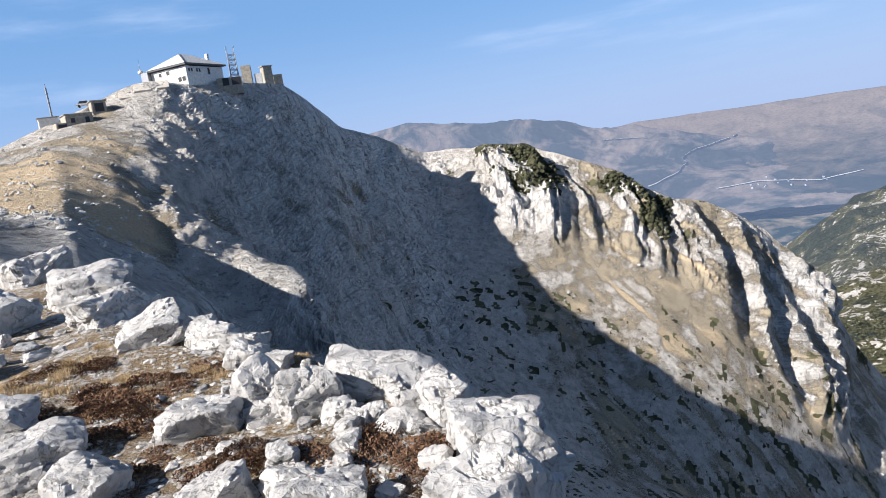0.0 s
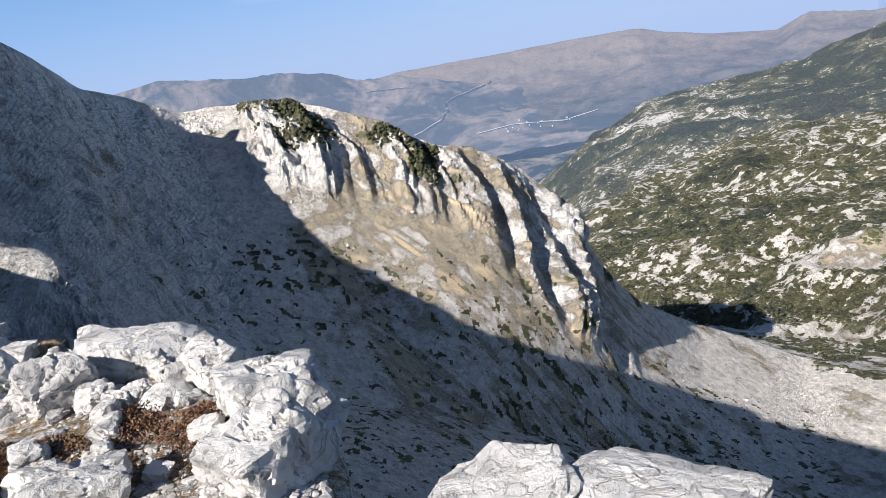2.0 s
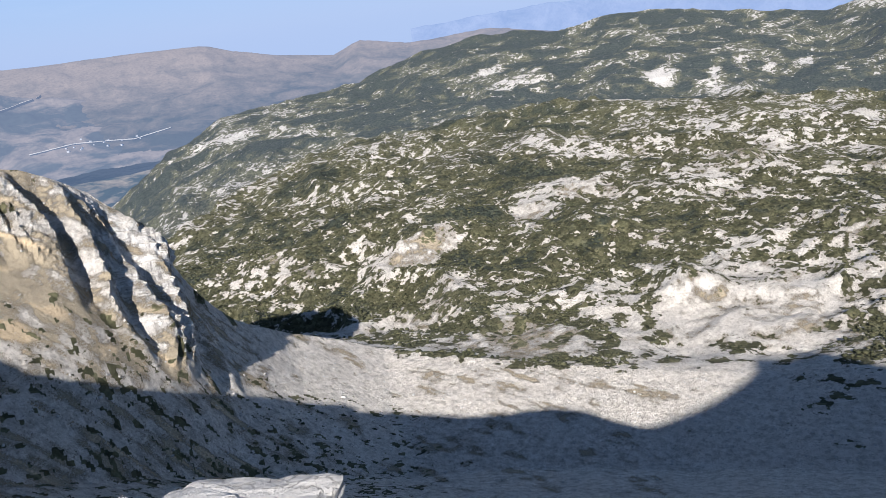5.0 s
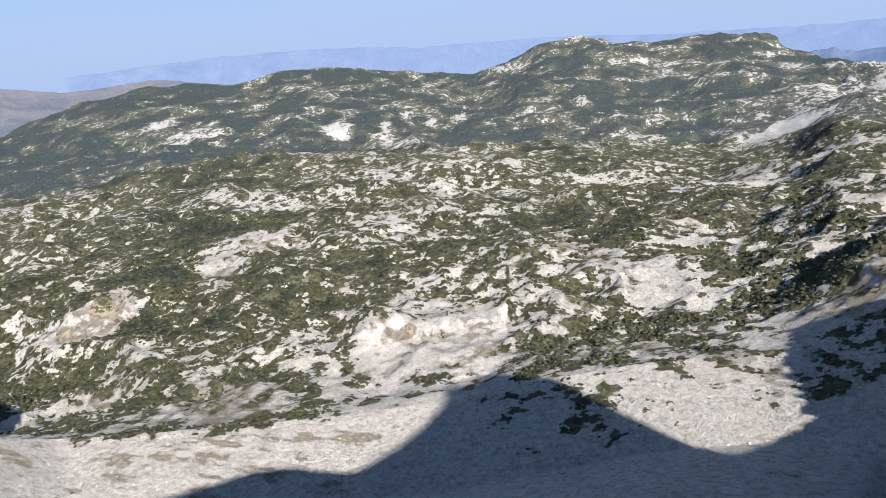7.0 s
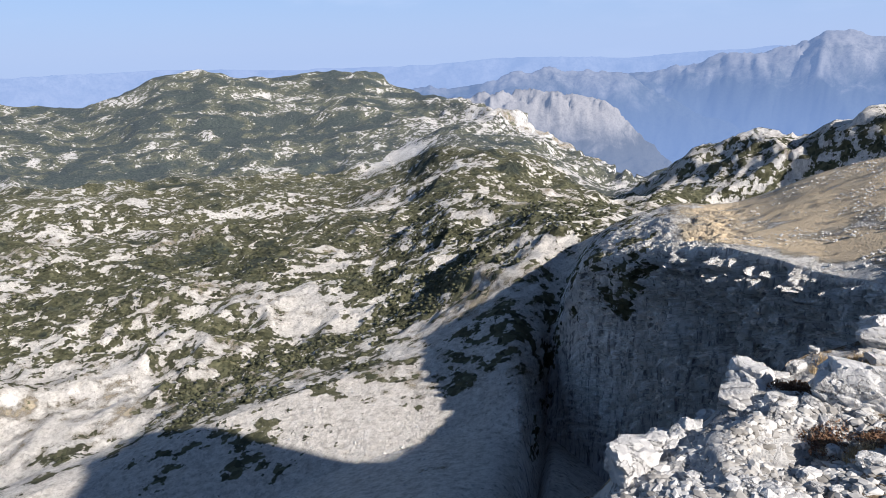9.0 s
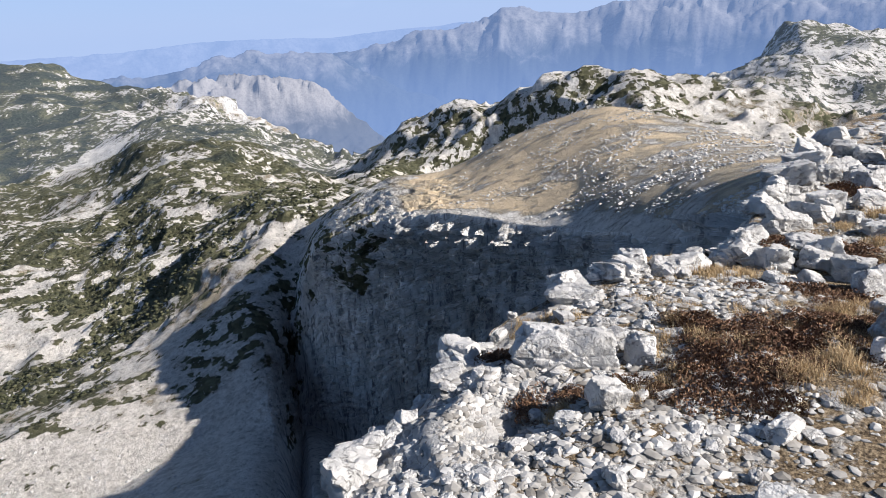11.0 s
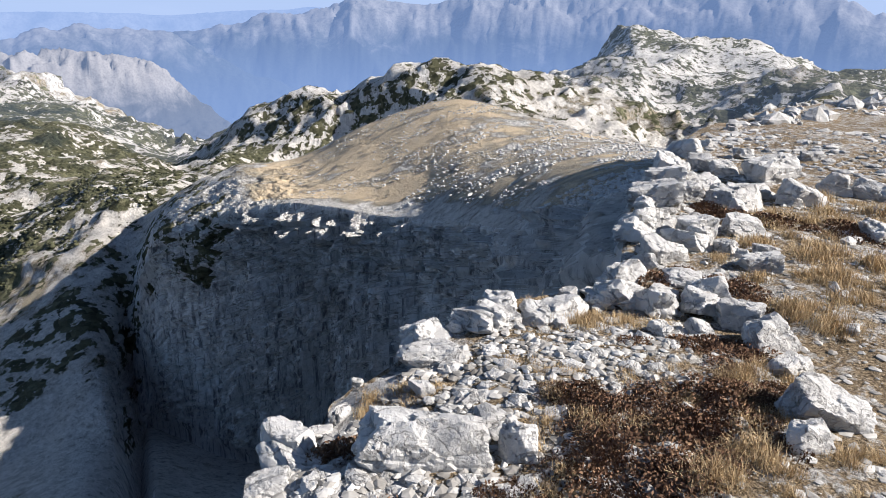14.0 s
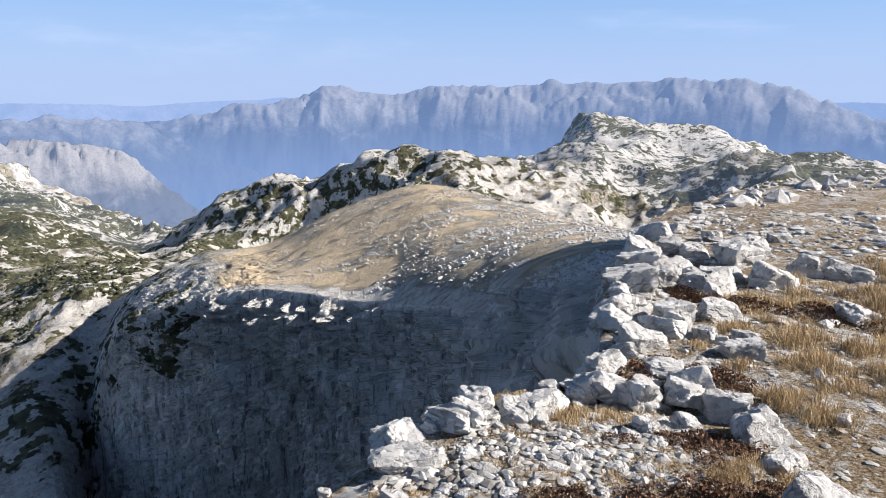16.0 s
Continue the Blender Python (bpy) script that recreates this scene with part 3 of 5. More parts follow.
rough = rough * (1 + 0.7 * step(122, 128, az) * step(4.6, 5.2, s) * (1 - step(7.5, 8, s)))
disp = np.zeros(len(flat))
for o, size in enumerate((280, 140, 70, 35, 17, 8.5, 4.2, 2.1, 1.0, 0.5, 0.25)):
    on = (largest > size * 0.5) & (size > r * 0.005)
    if on.any():
        g = grain(flat[on], size, 20 + o)
        w = step(0.5, 1.0, largest[on] / size)
        g = np.where(s[on] > 4.5, 0.6 - 1.7 * np.abs(g), g)
        disp[on] += rough[on] * size * g * w
# ribs and gullies of the far ridge, and flutes of the cliff
along = np.radians(az) * 300
near = (s > 2.4) & (s < 4.1) & (az > -30) & (az < 36)
warp = np.zeros(len(flat))
warp[near] = layered(flat[near], 34, 3, 81)
sl = np.stack([along + (s - 3) * 28 + 7 * warp, (s - 3) * 14 + 3 * warp, np.zeros_like(s)], 1)
rib = np.zeros(len(flat))
on = (ribs_zone > 0) | (headwall > 0)
rib[on] = 1 - np.abs(layered(sl[on], 17, 4, 5, 0.5)) * 2.6
crag = np.zeros(len(flat))
crag[on] = 1 - 2 * np.abs(layered(flat[on] * (1, 1, 0.5), 9, 4, 77, 0.7))
face_ = np.zeros(len(flat))
face_[on] = 1 - 2 * np.abs(layered(flat[on] * (1, 1, 0.7), 38, 4, 79, 0.5))
brow = step(-21, -17, az) * (1 - step(0, 3, az)) * step(3.1, 3.4, s) * (1 - step(3.93, 3.99, s))
br = brow > 0.01
disp[br] += brow[br] * 1.5 * (0.6 - 2.2 * np.abs(layered(flat[br] * (1, 1, 0.7), 12, 5, 97, 0.64)))
spur = np.exp(-((az + 13) / 6) ** 4) * step(1.5, 1.9, s) * (1 - step(2.5, 2.8, s))
sp = spur > 0.02
disp[sp] += spur[sp] * (3.4 * (1 - 2.2 * np.abs(layered(flat[sp] * (1, 1, 0.7), 11, 5, 63, 0.62))) - 1.0)
disp += ribs_zone * (np.clip(rib, -0.7, 1) * 6.5 + 2.4 * crag * (0.25 + 0.75 * step(0.0, 0.6, rib))) + headwall * (np.clip(rib, -0.6, 1) * 0.6 + 1.2 * face_ + 0.7 * crag - 0.6)
on = cliffy > 0
fl = np.zeros(len(flat))
cp = np.stack([np.radians(az) * 130, flat[:, 2] / 13, np.zeros_like(s)], 1)[on]
warp = layered(flat[on], 14, 3, 35)
lay = flat[on, 2] / 4.6 + 1.1 * warp
lay = lay - np.floor(lay)
up = step(2.66, 2.8, s[on])
fl[on] = (2.0 + 2.0 * step(118, 121, az[on])) * (1 - 2.4 * np.abs(layered(cp, 6.5, 6, 9, 0.72))) * (1 - 0.55 * up) + 3.2 * step(117.5, 120, az[on]) * (1 - up) * (1 - 2.2 * np.abs(layered(cp, 15, 2, 19, 0.4))) + up * (2.4 * (lay - 0.5) + 1.6 * (1 - 2 * np.abs(layered(flat[on], 7, 4, 37, 0.6)))) + 1.5 * (1 - 2 * np.abs(layered(flat[on], 3.5, 3, 39)))
disp *= 1 - 0.35 * step(110, 113, az) * (1 - step(117, 120, az)) * step(2, 2.3, s) * (1 - step(3.1, 3.4, s))
disp += cliffy * fl * (0.95 + 0.65 * step(119, 125, az))
teeth = step(102, 106, az) * (1 - step(121, 124, az)) * step(6.3, 6.8, s) * (1 - step(7.05, 7.4, s))
te = teeth > 0.01
disp[te] += teeth[te] * 6 * (1 - 2.3 * np.abs(layered(flat[te], 80, 4, 87, 0.66)))
shelf = step(110, 113, az) * (1 - step(127, 131, az)) * step(2.85, 2.95, s) * (1 - step(3.5, 4.1, s))
sh = shelf > 0.01
disp[sh] += shelf[sh] * 1.3 * (1 - 2.2 * np.abs(layered(flat[sh] * (1, 1, 1.6), 11, 5, 83, 0.64)))
# broken facets of bare rock
facet = lattice(np.arange(len(flat)), np.arange(len(flat)) // 977, np.arange(len(flat)) // 131, 3)
bare = np.clip(0.035 * step(1.6, 2.0, s) + 0.05 * headwall + 0.16 * np.maximum(brow, np.maximum(ribs_zone, spur)) + 0.25 * shelf, 0, 0.5)
grassy = np.maximum(step(121, 127, az) * (1 - step(153, 157, az)), 1 - step(-22, -18, az)) * step(3.02, 3.1, s)
disp += facet * bare * (1 - 0.8 * grassy) * (s < 4.05) * (0.4 + r / 330)
# bare ledges where the ground breaks off
ledge_ = step(104, 110, az) * (1 - step(134, 141, az)) * step(0.60, 0.82, s + 0.12 * layered(flat, 0.9, 2, 53)) * (s < 1.0)
ld = ledge_ > 0.01
disp[ld] += ledge_[ld] * 0.13 * (0.5 - 1.4 * np.abs(layered(flat[ld] * (1, 1, 0.5), 0.75, 4, 55, 0.55))) * (1 - step(0.92, 1.0, s[ld]))
flat2 = flat + N.reshape(-1, 3) * disp[:, None]

# ---- what grows where ----
lum = layered_far(flat * (1, 1, 0.4), 46, 5, 40, 0.66, r)
fine = layered_far(flat, 13, 4, 50, 0.62, r)
fine[r < 300] = layered(flat[r < 300], 9, 3, 50, 0.6)
karst = step(4.0, 4.3, s + 0.22 * lum + 0.1 + 0.75 * step(88, 104, az) * (1 - step(113, 116, az)))
lowland = step(5.9, 6.3, s)
hollow = layered(flat, 120, 2, 45)
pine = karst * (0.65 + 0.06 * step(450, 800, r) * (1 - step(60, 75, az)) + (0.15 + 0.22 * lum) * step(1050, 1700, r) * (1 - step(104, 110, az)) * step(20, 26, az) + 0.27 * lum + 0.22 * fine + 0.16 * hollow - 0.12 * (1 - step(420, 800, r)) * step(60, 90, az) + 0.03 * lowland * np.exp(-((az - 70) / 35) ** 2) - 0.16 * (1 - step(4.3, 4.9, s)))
pale = np.zeros(len(flat))
for a, rad, sa, sr, k in ((70.5, 385, 2.3, 30, 1.0), (78.2, 388, 2.7, 30, 1.0), (65.8, 362, 0.9, 22, .8), (48, 560, 3, 18, .7), (40, 440, 4, 20, .7), (62, 700, 3, 30, .6), (94, 470, 4, 30, .6), (58, 640, 1.5, 50, .6), (68.4, 1610, 0.9, 60, .9),
                          (72.3, 1650, 0.45, 60, .75), (74.1, 1690, 0.55, 60, .75), (76, 1690, 0.4, 50, .6), (78.3, 1700, 0.5, 60, .6), (57.5, 1720, 2.6, 80, .5), (34, 1800, 3, 200, .4), (109, 1650, 6, 200, .34), (114, 1600, 4, 160, .36), (103, 1350, 3, 70, .7)):
    pale += k * np.exp(-((az - a) / sa) ** 2 - ((r - rad) / sr) ** 2)
pine = pine - pale - 0.9 * step(123, 127, az) * step(128, 140, az) * (1 - step(4.6, 5.2, s)) - 0.17 * step(121, 130, az)
belt = np.exp(-((az - 86) / 11) ** 2) * step(3.0, 3.4, s) * (1 - step(4.2, 4.6, s)) * (0.36 + 0.3 * lum + 0.25 * fine)
pine = np.where(s < 3.9 - 0.7 * step(88, 104, az), 0, pine)
ledge = step(111, 114, az) * (1 - step(121, 125, az)) * step(2.55, 2.8, s) * (1 - step(4.0, 4.2, s)) * (0.42 + 0.3 * fine)
topknots = ribs_zone * step(3.72, 3.86, s) * step(3.5, 5, az) * (1 - step(20, 23, az)) * (0.50 + 0.95 * layered(flat, 10, 2, 64))
dash = np.stack([along * 0.55, r, 0 * s], 1)
tufts = step(-9, -3, az) * (1 - step(44, 52, az)) * step(1.9, 2.1, s) * (1 - step(3.4, 3.7, s)) * step(0.30, 0.42, layered(dash, 1.7, 2, 66, 0.6) + 0.3 * layered(flat, 45, 2, 67)) * 0.72
pine = np.clip(np.maximum(pine, np.maximum(np.maximum(topknots, ledge), np.maximum(tufts, belt))), 0, 1)
gold = step(-60, -50, az) * (1 - step(-22, -17, az)) * step(2.5, 3.0, s) * (1 - step(3.9, 4.1, s)) * (0.70 + 0.35 * fine + 0.3 * lum - 0.42 * step(3.55, 3.8, s) - 0.3 * step(-24, -19, az))
gold = np.maximum(gold, step(121, 127, az) * (1 - step(160, 166, az)) * step(3.02, 3.12, s) * (1 - step(3.95, 4.1, s)) * (0.74 + 0.25 * fine + 0.15 * lum - 0.22 * step(138, 150, az) - 0.12 * step(152, 160, az)))
gold = np.maximum(gold, ribs_zone * (0.52 - 1.2 * np.clip(rib, 0, 1) + 0.2 * fine - 0.6 * np.exp(-((az - 26.8) / 2.4) ** 2)))
gold = np.maximum(gold, step(3, 8, az) * (1 - step(28, 34, az)) * step(3.1, 3.4, s) * (1 - ribs_zone) * (1 - step(3.98, 4.05, s)) * (0.47 + 0.4 * fine))
gold = np.maximum(gold, bowl * step(2.6, 3.1, s) * (1 - step(3.9, 4.1, s)) * (1 - step(30, 38, az)) * step(6, 12, az) * (0.36 + 0.5 * layered(np.stack([along + s * 150, s * 12, 0 * s], 1), 3.5, 4, 91, 0.65)))
gold = np.maximum(gold, karst * (0.30 + 0.24 * layered(flat, 60, 3, 71)) * (1 - step(900, 1500, r)))
gold = np.maximum(gold, (1 - step(0.95, 1.0, s)) * (0.34 + 0.3 * layered(flat, 1.3, 3, 95)))
gold = np.maximum(gold, bowl * step(2.3, 2.8, s) * (1 - step(3.9, 4.1, s)) * step(26, 34, az) * (1 - step(62, 80, az)) * (0.08 + 0.5 * layered(np.stack([along * 0.5 + s * 60, s * 40, 0 * s], 1), 5, 4, 93, 0.62)))
gold = np.maximum(gold, headwall * (0.2 + 0.3 * fine))
gold = np.maximum(gold, teeth * (0.40 + 0.5 * fine + 0.3 * lum))
gold = np.clip(gold, 0, 1)
loose = np.maximum(bowl * step(1.3, 1.8, s) * (1 - step(4.0, 4.2, s)) * (1 - 0.8 * ribs_zone), headwall * 0.35)
loose = np.maximum(loose, (1 - step(-20, -15, az)) * step(2.5, 2.9, s) * (1 - step(4.0, 4.2, s)) * 0.85)
loose = np.where(s < 1.0, ledge_, loose)
loose = np.clip(loose + 0.5 * karst * (1 - step(500, 1200, r)), 0, 1)


def sheet(name, lo, hi, mat, label, category, broken=False):
    """A band of the land between two rows of the grid."""
    rows = hi - lo + 1
    v = flat2.reshape(NR, NC, 3)[lo:hi + 1].reshape(-1, 3)
    i = np.arange(rows - 1)[:, None] * NC
    j = np.arange(NC)[None, :]
    k = (j + 1) % NC
    quads = np.stack([i + j, i + k, i + NC + k, i + NC + j], 2).reshape(-1, 4)
    me = bpy.data.meshes.new(name)
    me.vertices.add(len(v))
    me.vertices.foreach_set("co", v.astype(np.float32).ravel())
    me.loops.add(len(quads) * 4)
    me.loops.foreach_set("vertex_index", quads.astype(np.int32).ravel())
    me.polygons.add(len(quads))
    me.polygons.foreach_set("loop_start", np.arange(0, len(quads) * 4, 4, dtype=np.int32))
    me.update(calc_edges=True)
    for key, val in (("pine", pine), ("gold", gold), ("loose", loose)):
        at = me.attributes.new(key, "FLOAT", "POINT")
        at.data.foreach_set("value", val.reshape(NR, NC)[lo:hi + 1].astype(np.float32).ravel())
    me.materials.append(mat)
    me.shade_smooth()
    if broken:
        craggy = (np.maximum(np.maximum(ribs_zone, brow), np.maximum(np.maximum(spur, shelf), cliffy)) < 0.15).reshape(NR, NC)[lo:hi]
        me.polygons.foreach_set("use_smooth", craggy.ravel())
    return tagged(new(name, me), label, category, kind="structure")


CUT = np.concatenate([[0], np.cumsum(ROWS_OF)])
GRID = flat2.reshape(NR, NC, 3)
GRADE = np.hypot(GRID[..., 0], GRID[..., 1])


def ground_at(a, dist):
    """The land's height at a bearing and distance."""
    c = int(np.argmin(np.abs(COLS - a)))
    return float(np.interp(dist, np.maximum.accumulate(GRADE[:, c]), GRID[:, c, 2]))


def ground_xy(x, y):
    return ground_at(math.degrees(math.atan2(x, y)), math.hypot(x, y))


sheet("ground", CUT[0], CUT[1], SOIL, "stony limestone ground with dry grass and gravel", "ground")
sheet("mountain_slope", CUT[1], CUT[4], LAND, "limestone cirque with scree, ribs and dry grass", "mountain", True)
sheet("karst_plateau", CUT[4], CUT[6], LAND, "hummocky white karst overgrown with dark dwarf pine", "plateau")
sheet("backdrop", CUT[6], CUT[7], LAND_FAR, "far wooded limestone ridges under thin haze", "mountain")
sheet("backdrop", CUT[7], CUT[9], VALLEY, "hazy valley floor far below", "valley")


# ---- far ranges on the skyline ----
def skyline(name, rows, dist, depth, mat, label, rough=14.0, foot=-4.5, seed=3, scarp=0.0, flute=0.8):
    """A range of mountains: its crest by bearing and angle above the eye, with spurs on the near side."""
    a = np.arange(rows[0][0], rows[-1][0], 0.14)
    e = np.interp(a, [x[0] for x in rows], [x[1] for x in rows])
    n = 44
    pts = []
    for j in range(n + 4):
        u = j / n
        rad = dist - depth * (1 - u) if u <= 1 else dist + depth * (u - 1)
        w = min(u, 2 - u) ** 0.9
        w = w * (1 - scarp) + scarp * float(0.5 * w + 0.5 * step(0.62, 0.86, np.array(w)))
        ang = foot + (e - foot) * w
        zz_ = EYE + np.maximum(rad * np.tan(np.radians(ang)), -900)
        pts.append(np.stack([rad * np.sin(np.radians(a)), rad * np.cos(np.radians(a)), zz_], 1))
    p = np.array(pts)
    q = p.reshape(-1, 3)
    u = np.repeat(np.arange(n + 4) / n, len(a))
    q[:, 2] += (1 - np.abs(layered(q * (1, 1, 0.3), 560, 8, seed, 0.6)) * 2) * 1.1 * rough * (0.35 + 2.2 * np.clip(1 - np.abs(u - 0.6), 0, 1) * (u < 1))
    gully = np.stack([np.radians(np.tile(a, n + 4)) * dist + 0.6 * depth * u + 260 * layered(q, 420, 4, seed + 9, 0.6), u * 700, 0 * u], 1)
    q[:, 2] += rough * flute * (1 - 2 * np.abs(layered(gully, 240, 6, seed + 5, 0.62))) * np.clip(1 - np.abs(u - 0.86) * 2.6, 0, 1) * (u < 1)
    nc = len(a)
    faces = [(j * nc + i, j * nc + i + 1, (j + 1) * nc + i + 1, (j + 1) * nc + i) for j in range(n + 3) for i in range(nc - 1)]
    me = bpy.data.meshes.new(name)
    me.from_pydata(q.tolist(), [], faces)
    me.materials.append(mat)
    me.shade_smooth()
    return tagged(new(name, me), label, "mountain range", kind="structure")


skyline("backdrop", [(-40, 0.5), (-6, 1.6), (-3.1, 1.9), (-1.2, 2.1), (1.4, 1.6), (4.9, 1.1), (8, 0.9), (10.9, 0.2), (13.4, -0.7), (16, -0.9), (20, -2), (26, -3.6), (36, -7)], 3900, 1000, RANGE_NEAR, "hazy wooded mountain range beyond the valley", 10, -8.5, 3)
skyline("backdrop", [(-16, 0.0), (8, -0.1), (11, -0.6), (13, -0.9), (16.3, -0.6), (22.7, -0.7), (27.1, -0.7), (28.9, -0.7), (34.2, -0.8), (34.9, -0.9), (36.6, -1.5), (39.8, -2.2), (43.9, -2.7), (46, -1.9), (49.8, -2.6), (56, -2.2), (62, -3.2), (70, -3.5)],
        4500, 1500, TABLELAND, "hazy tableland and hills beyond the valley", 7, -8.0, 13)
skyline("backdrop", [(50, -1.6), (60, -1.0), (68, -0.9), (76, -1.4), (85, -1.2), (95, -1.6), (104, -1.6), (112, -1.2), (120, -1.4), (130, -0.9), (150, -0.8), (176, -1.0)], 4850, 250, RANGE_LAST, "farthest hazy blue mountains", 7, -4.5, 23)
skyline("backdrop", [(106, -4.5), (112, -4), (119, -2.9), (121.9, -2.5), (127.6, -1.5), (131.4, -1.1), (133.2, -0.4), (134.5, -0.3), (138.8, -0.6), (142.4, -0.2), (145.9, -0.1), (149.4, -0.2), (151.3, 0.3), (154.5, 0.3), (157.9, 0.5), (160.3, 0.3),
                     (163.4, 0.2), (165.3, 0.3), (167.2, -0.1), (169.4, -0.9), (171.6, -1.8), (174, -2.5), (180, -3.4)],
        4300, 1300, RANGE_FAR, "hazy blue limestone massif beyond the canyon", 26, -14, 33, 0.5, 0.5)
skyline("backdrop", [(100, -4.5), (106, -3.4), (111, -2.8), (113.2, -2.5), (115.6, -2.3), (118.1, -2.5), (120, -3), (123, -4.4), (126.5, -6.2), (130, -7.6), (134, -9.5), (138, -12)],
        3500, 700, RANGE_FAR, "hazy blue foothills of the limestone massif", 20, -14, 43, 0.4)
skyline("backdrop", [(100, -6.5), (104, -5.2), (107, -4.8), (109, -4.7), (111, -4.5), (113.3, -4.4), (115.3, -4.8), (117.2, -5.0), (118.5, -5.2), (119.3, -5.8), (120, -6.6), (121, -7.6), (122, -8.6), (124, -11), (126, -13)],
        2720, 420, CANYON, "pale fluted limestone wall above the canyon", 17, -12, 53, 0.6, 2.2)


# ---- the road and the hamlet in the valley ----
from mathutils.bvhtree import BVHTree


def far_ground():
    vs, fs = [], []
    for ob in scene.objects:
        if ob.name.startswith("backdrop"):
            k = len(vs)
            vs += [v.co.copy() for v in ob.data.vertices]
            fs += [[k + i for i in p.vertices] for p in ob.data.polygons]
    return BVHTree.FromPolygons(vs, fs)


FAR = far_ground()


def seen_at(a, e):
    way = Vector((math.sin(radians(a)) * math.cos(radians(e)), math.cos(radians(a)) * math.cos(radians(e)), math.sin(radians(e))))
    return FAR.ray_cast(Vector((0, 0, EYE)), way)[0]


def valley_road(line, wide):
    a = np.array([q[0] for q in line])
    e = np.array([q[1] for q in line])
    u = np.linspace(0, len(line) - 1, 60)
    k = np.arange(len(line))
    aa_, ee_ = np.interp(u, k, a) + 0.12 * np.sin(u * 5), np.interp(u, k, e)
    bm = bmesh.new()
    old = None
    for x, y in zip(aa_, ee_):
        p = seen_at(x, y)
        if p is None:
            old = None
            continue
        v_ = Vector((p.x, p.y, 0)).normalized()
        q = [bm.verts.new(p + v_ * k * wide * 7 + Vector((v_.y, -v_.x, 0)) * k * wide * 0.6 + Vector((0, 0, 2.5))) for k in (-1, 1)]
        if old and (old[0].co - q[0].co).length < 500:
            bm.faces.new((old[0], old[1], q[1], q[0]))
        old = q
    me = bpy.data.meshes.new("road")
    bm.to_mesh(me)
    bm.free()
    me.shade_flat()
    me.materials.append(FAR_ROAD)
    tagged(new("road", me), "pale winding road across the far valley", "road", kind="structure")


valley_road([(16.6, -5.6), (18.2, -5.1), (19.2, -4.6), (19.5, -4.1), (19.4, -3.6), (20.6, -3.2), (22.2, -2.9), (23.3, -2.6)], 4)
valley_road([(13.5, -1.6), (15.2, -1.7), (17.0, -1.9)], 2.5)
valley_road([(21.5, -6.4), (24.5, -6.2), (28.5, -6.6), (31.0, -6.2)], 2)


# ---- building blocks ----
def part(name, bm, mat, parent=None, label="", smooth_=False):
    me = bpy.data.meshes.new(name)
    bm.to_mesh(me)
    bm.free()
    me.materials.append(mat)
    if smooth_:
        me.shade_smooth()
    else:
        me.shade_flat()
    ob = new(name, me)
    ob.parent = parent
    if label:
        tagged(ob, label)
    return ob


def box(bm, x, y, z, sx, sy, sz, turn=0.0, bevel=0.0):
    """A block that stands on z, centred at x, y."""
    g = bmesh.ops.create_cube(bm, size=1, matrix=pose(x, y, z + sz / 2, 0, 0, turn) @ Matrix.Diagonal((sx, sy, sz, 1)))
    if bevel:
        es = list({e for v in g["verts"] for e in v.link_edges})
        bmesh.ops.bevel(bm, geom=es, offset=bevel, segments=2, affect="EDGES")
    return bm


def rod(bm, a, b, rad, sides=8):
    a, b = Vector(a), Vector(b)
    m = Matrix.Translation((a + b) / 2) @ (b - a).to_track_quat("Z", "Y").to_matrix().to_4x4()
    bmesh.ops.create_cone(bm, cap_ends=True, segments=sides, radius1=rad, radius2=rad, depth=(b - a).length, matrix=m)
    return bm


def thing(name, m, label, category, group=""):
    ob = new(name)
    ob.empty_display_size = 0.2
    ob.matrix_world = m
    return tagged(ob, label, category, group)


def on_land(a, dist, dz=0.0, turn=0.0):
    """A base on the summit; its plan is drawn for 1.18 times the distance and size."""
    p = bearing(a, dist / 1.18)
    return pose(p.x, p.y, ground_at(a, dist / 1.18) + dz, 0, 0, turn) @ Matrix.Scale(1 / 1.18, 4)


# ---- summit station ----
def window_part(name, host, x, y, z, w, h, turn):
    """A window set into a wall: a frame, with a dark pane inside it."""
    bm = bmesh.new()
    for dx, dz, sx, sz in ((-w / 2, 0, 0.1, h), (w / 2, 0, 0.1, h), (0, -0.0, w, 0.1), (0, h - 0.1, w, 0.1)):
        q = Matrix.Rotation(radians(turn), 3, "Z") @ Vector((dx, 0, 0))
        box(bm, x + q.x, y + q.y, z + dz, sx, 0.16, sz, turn)
    f = part(name, bm, PLASTER, host)
    part("pane", box(bmesh.new(), x, y, z + 0.05, w - 0.1, 0.1, h - 0.1, turn), DARK, f, "dark glass pane")
    return f


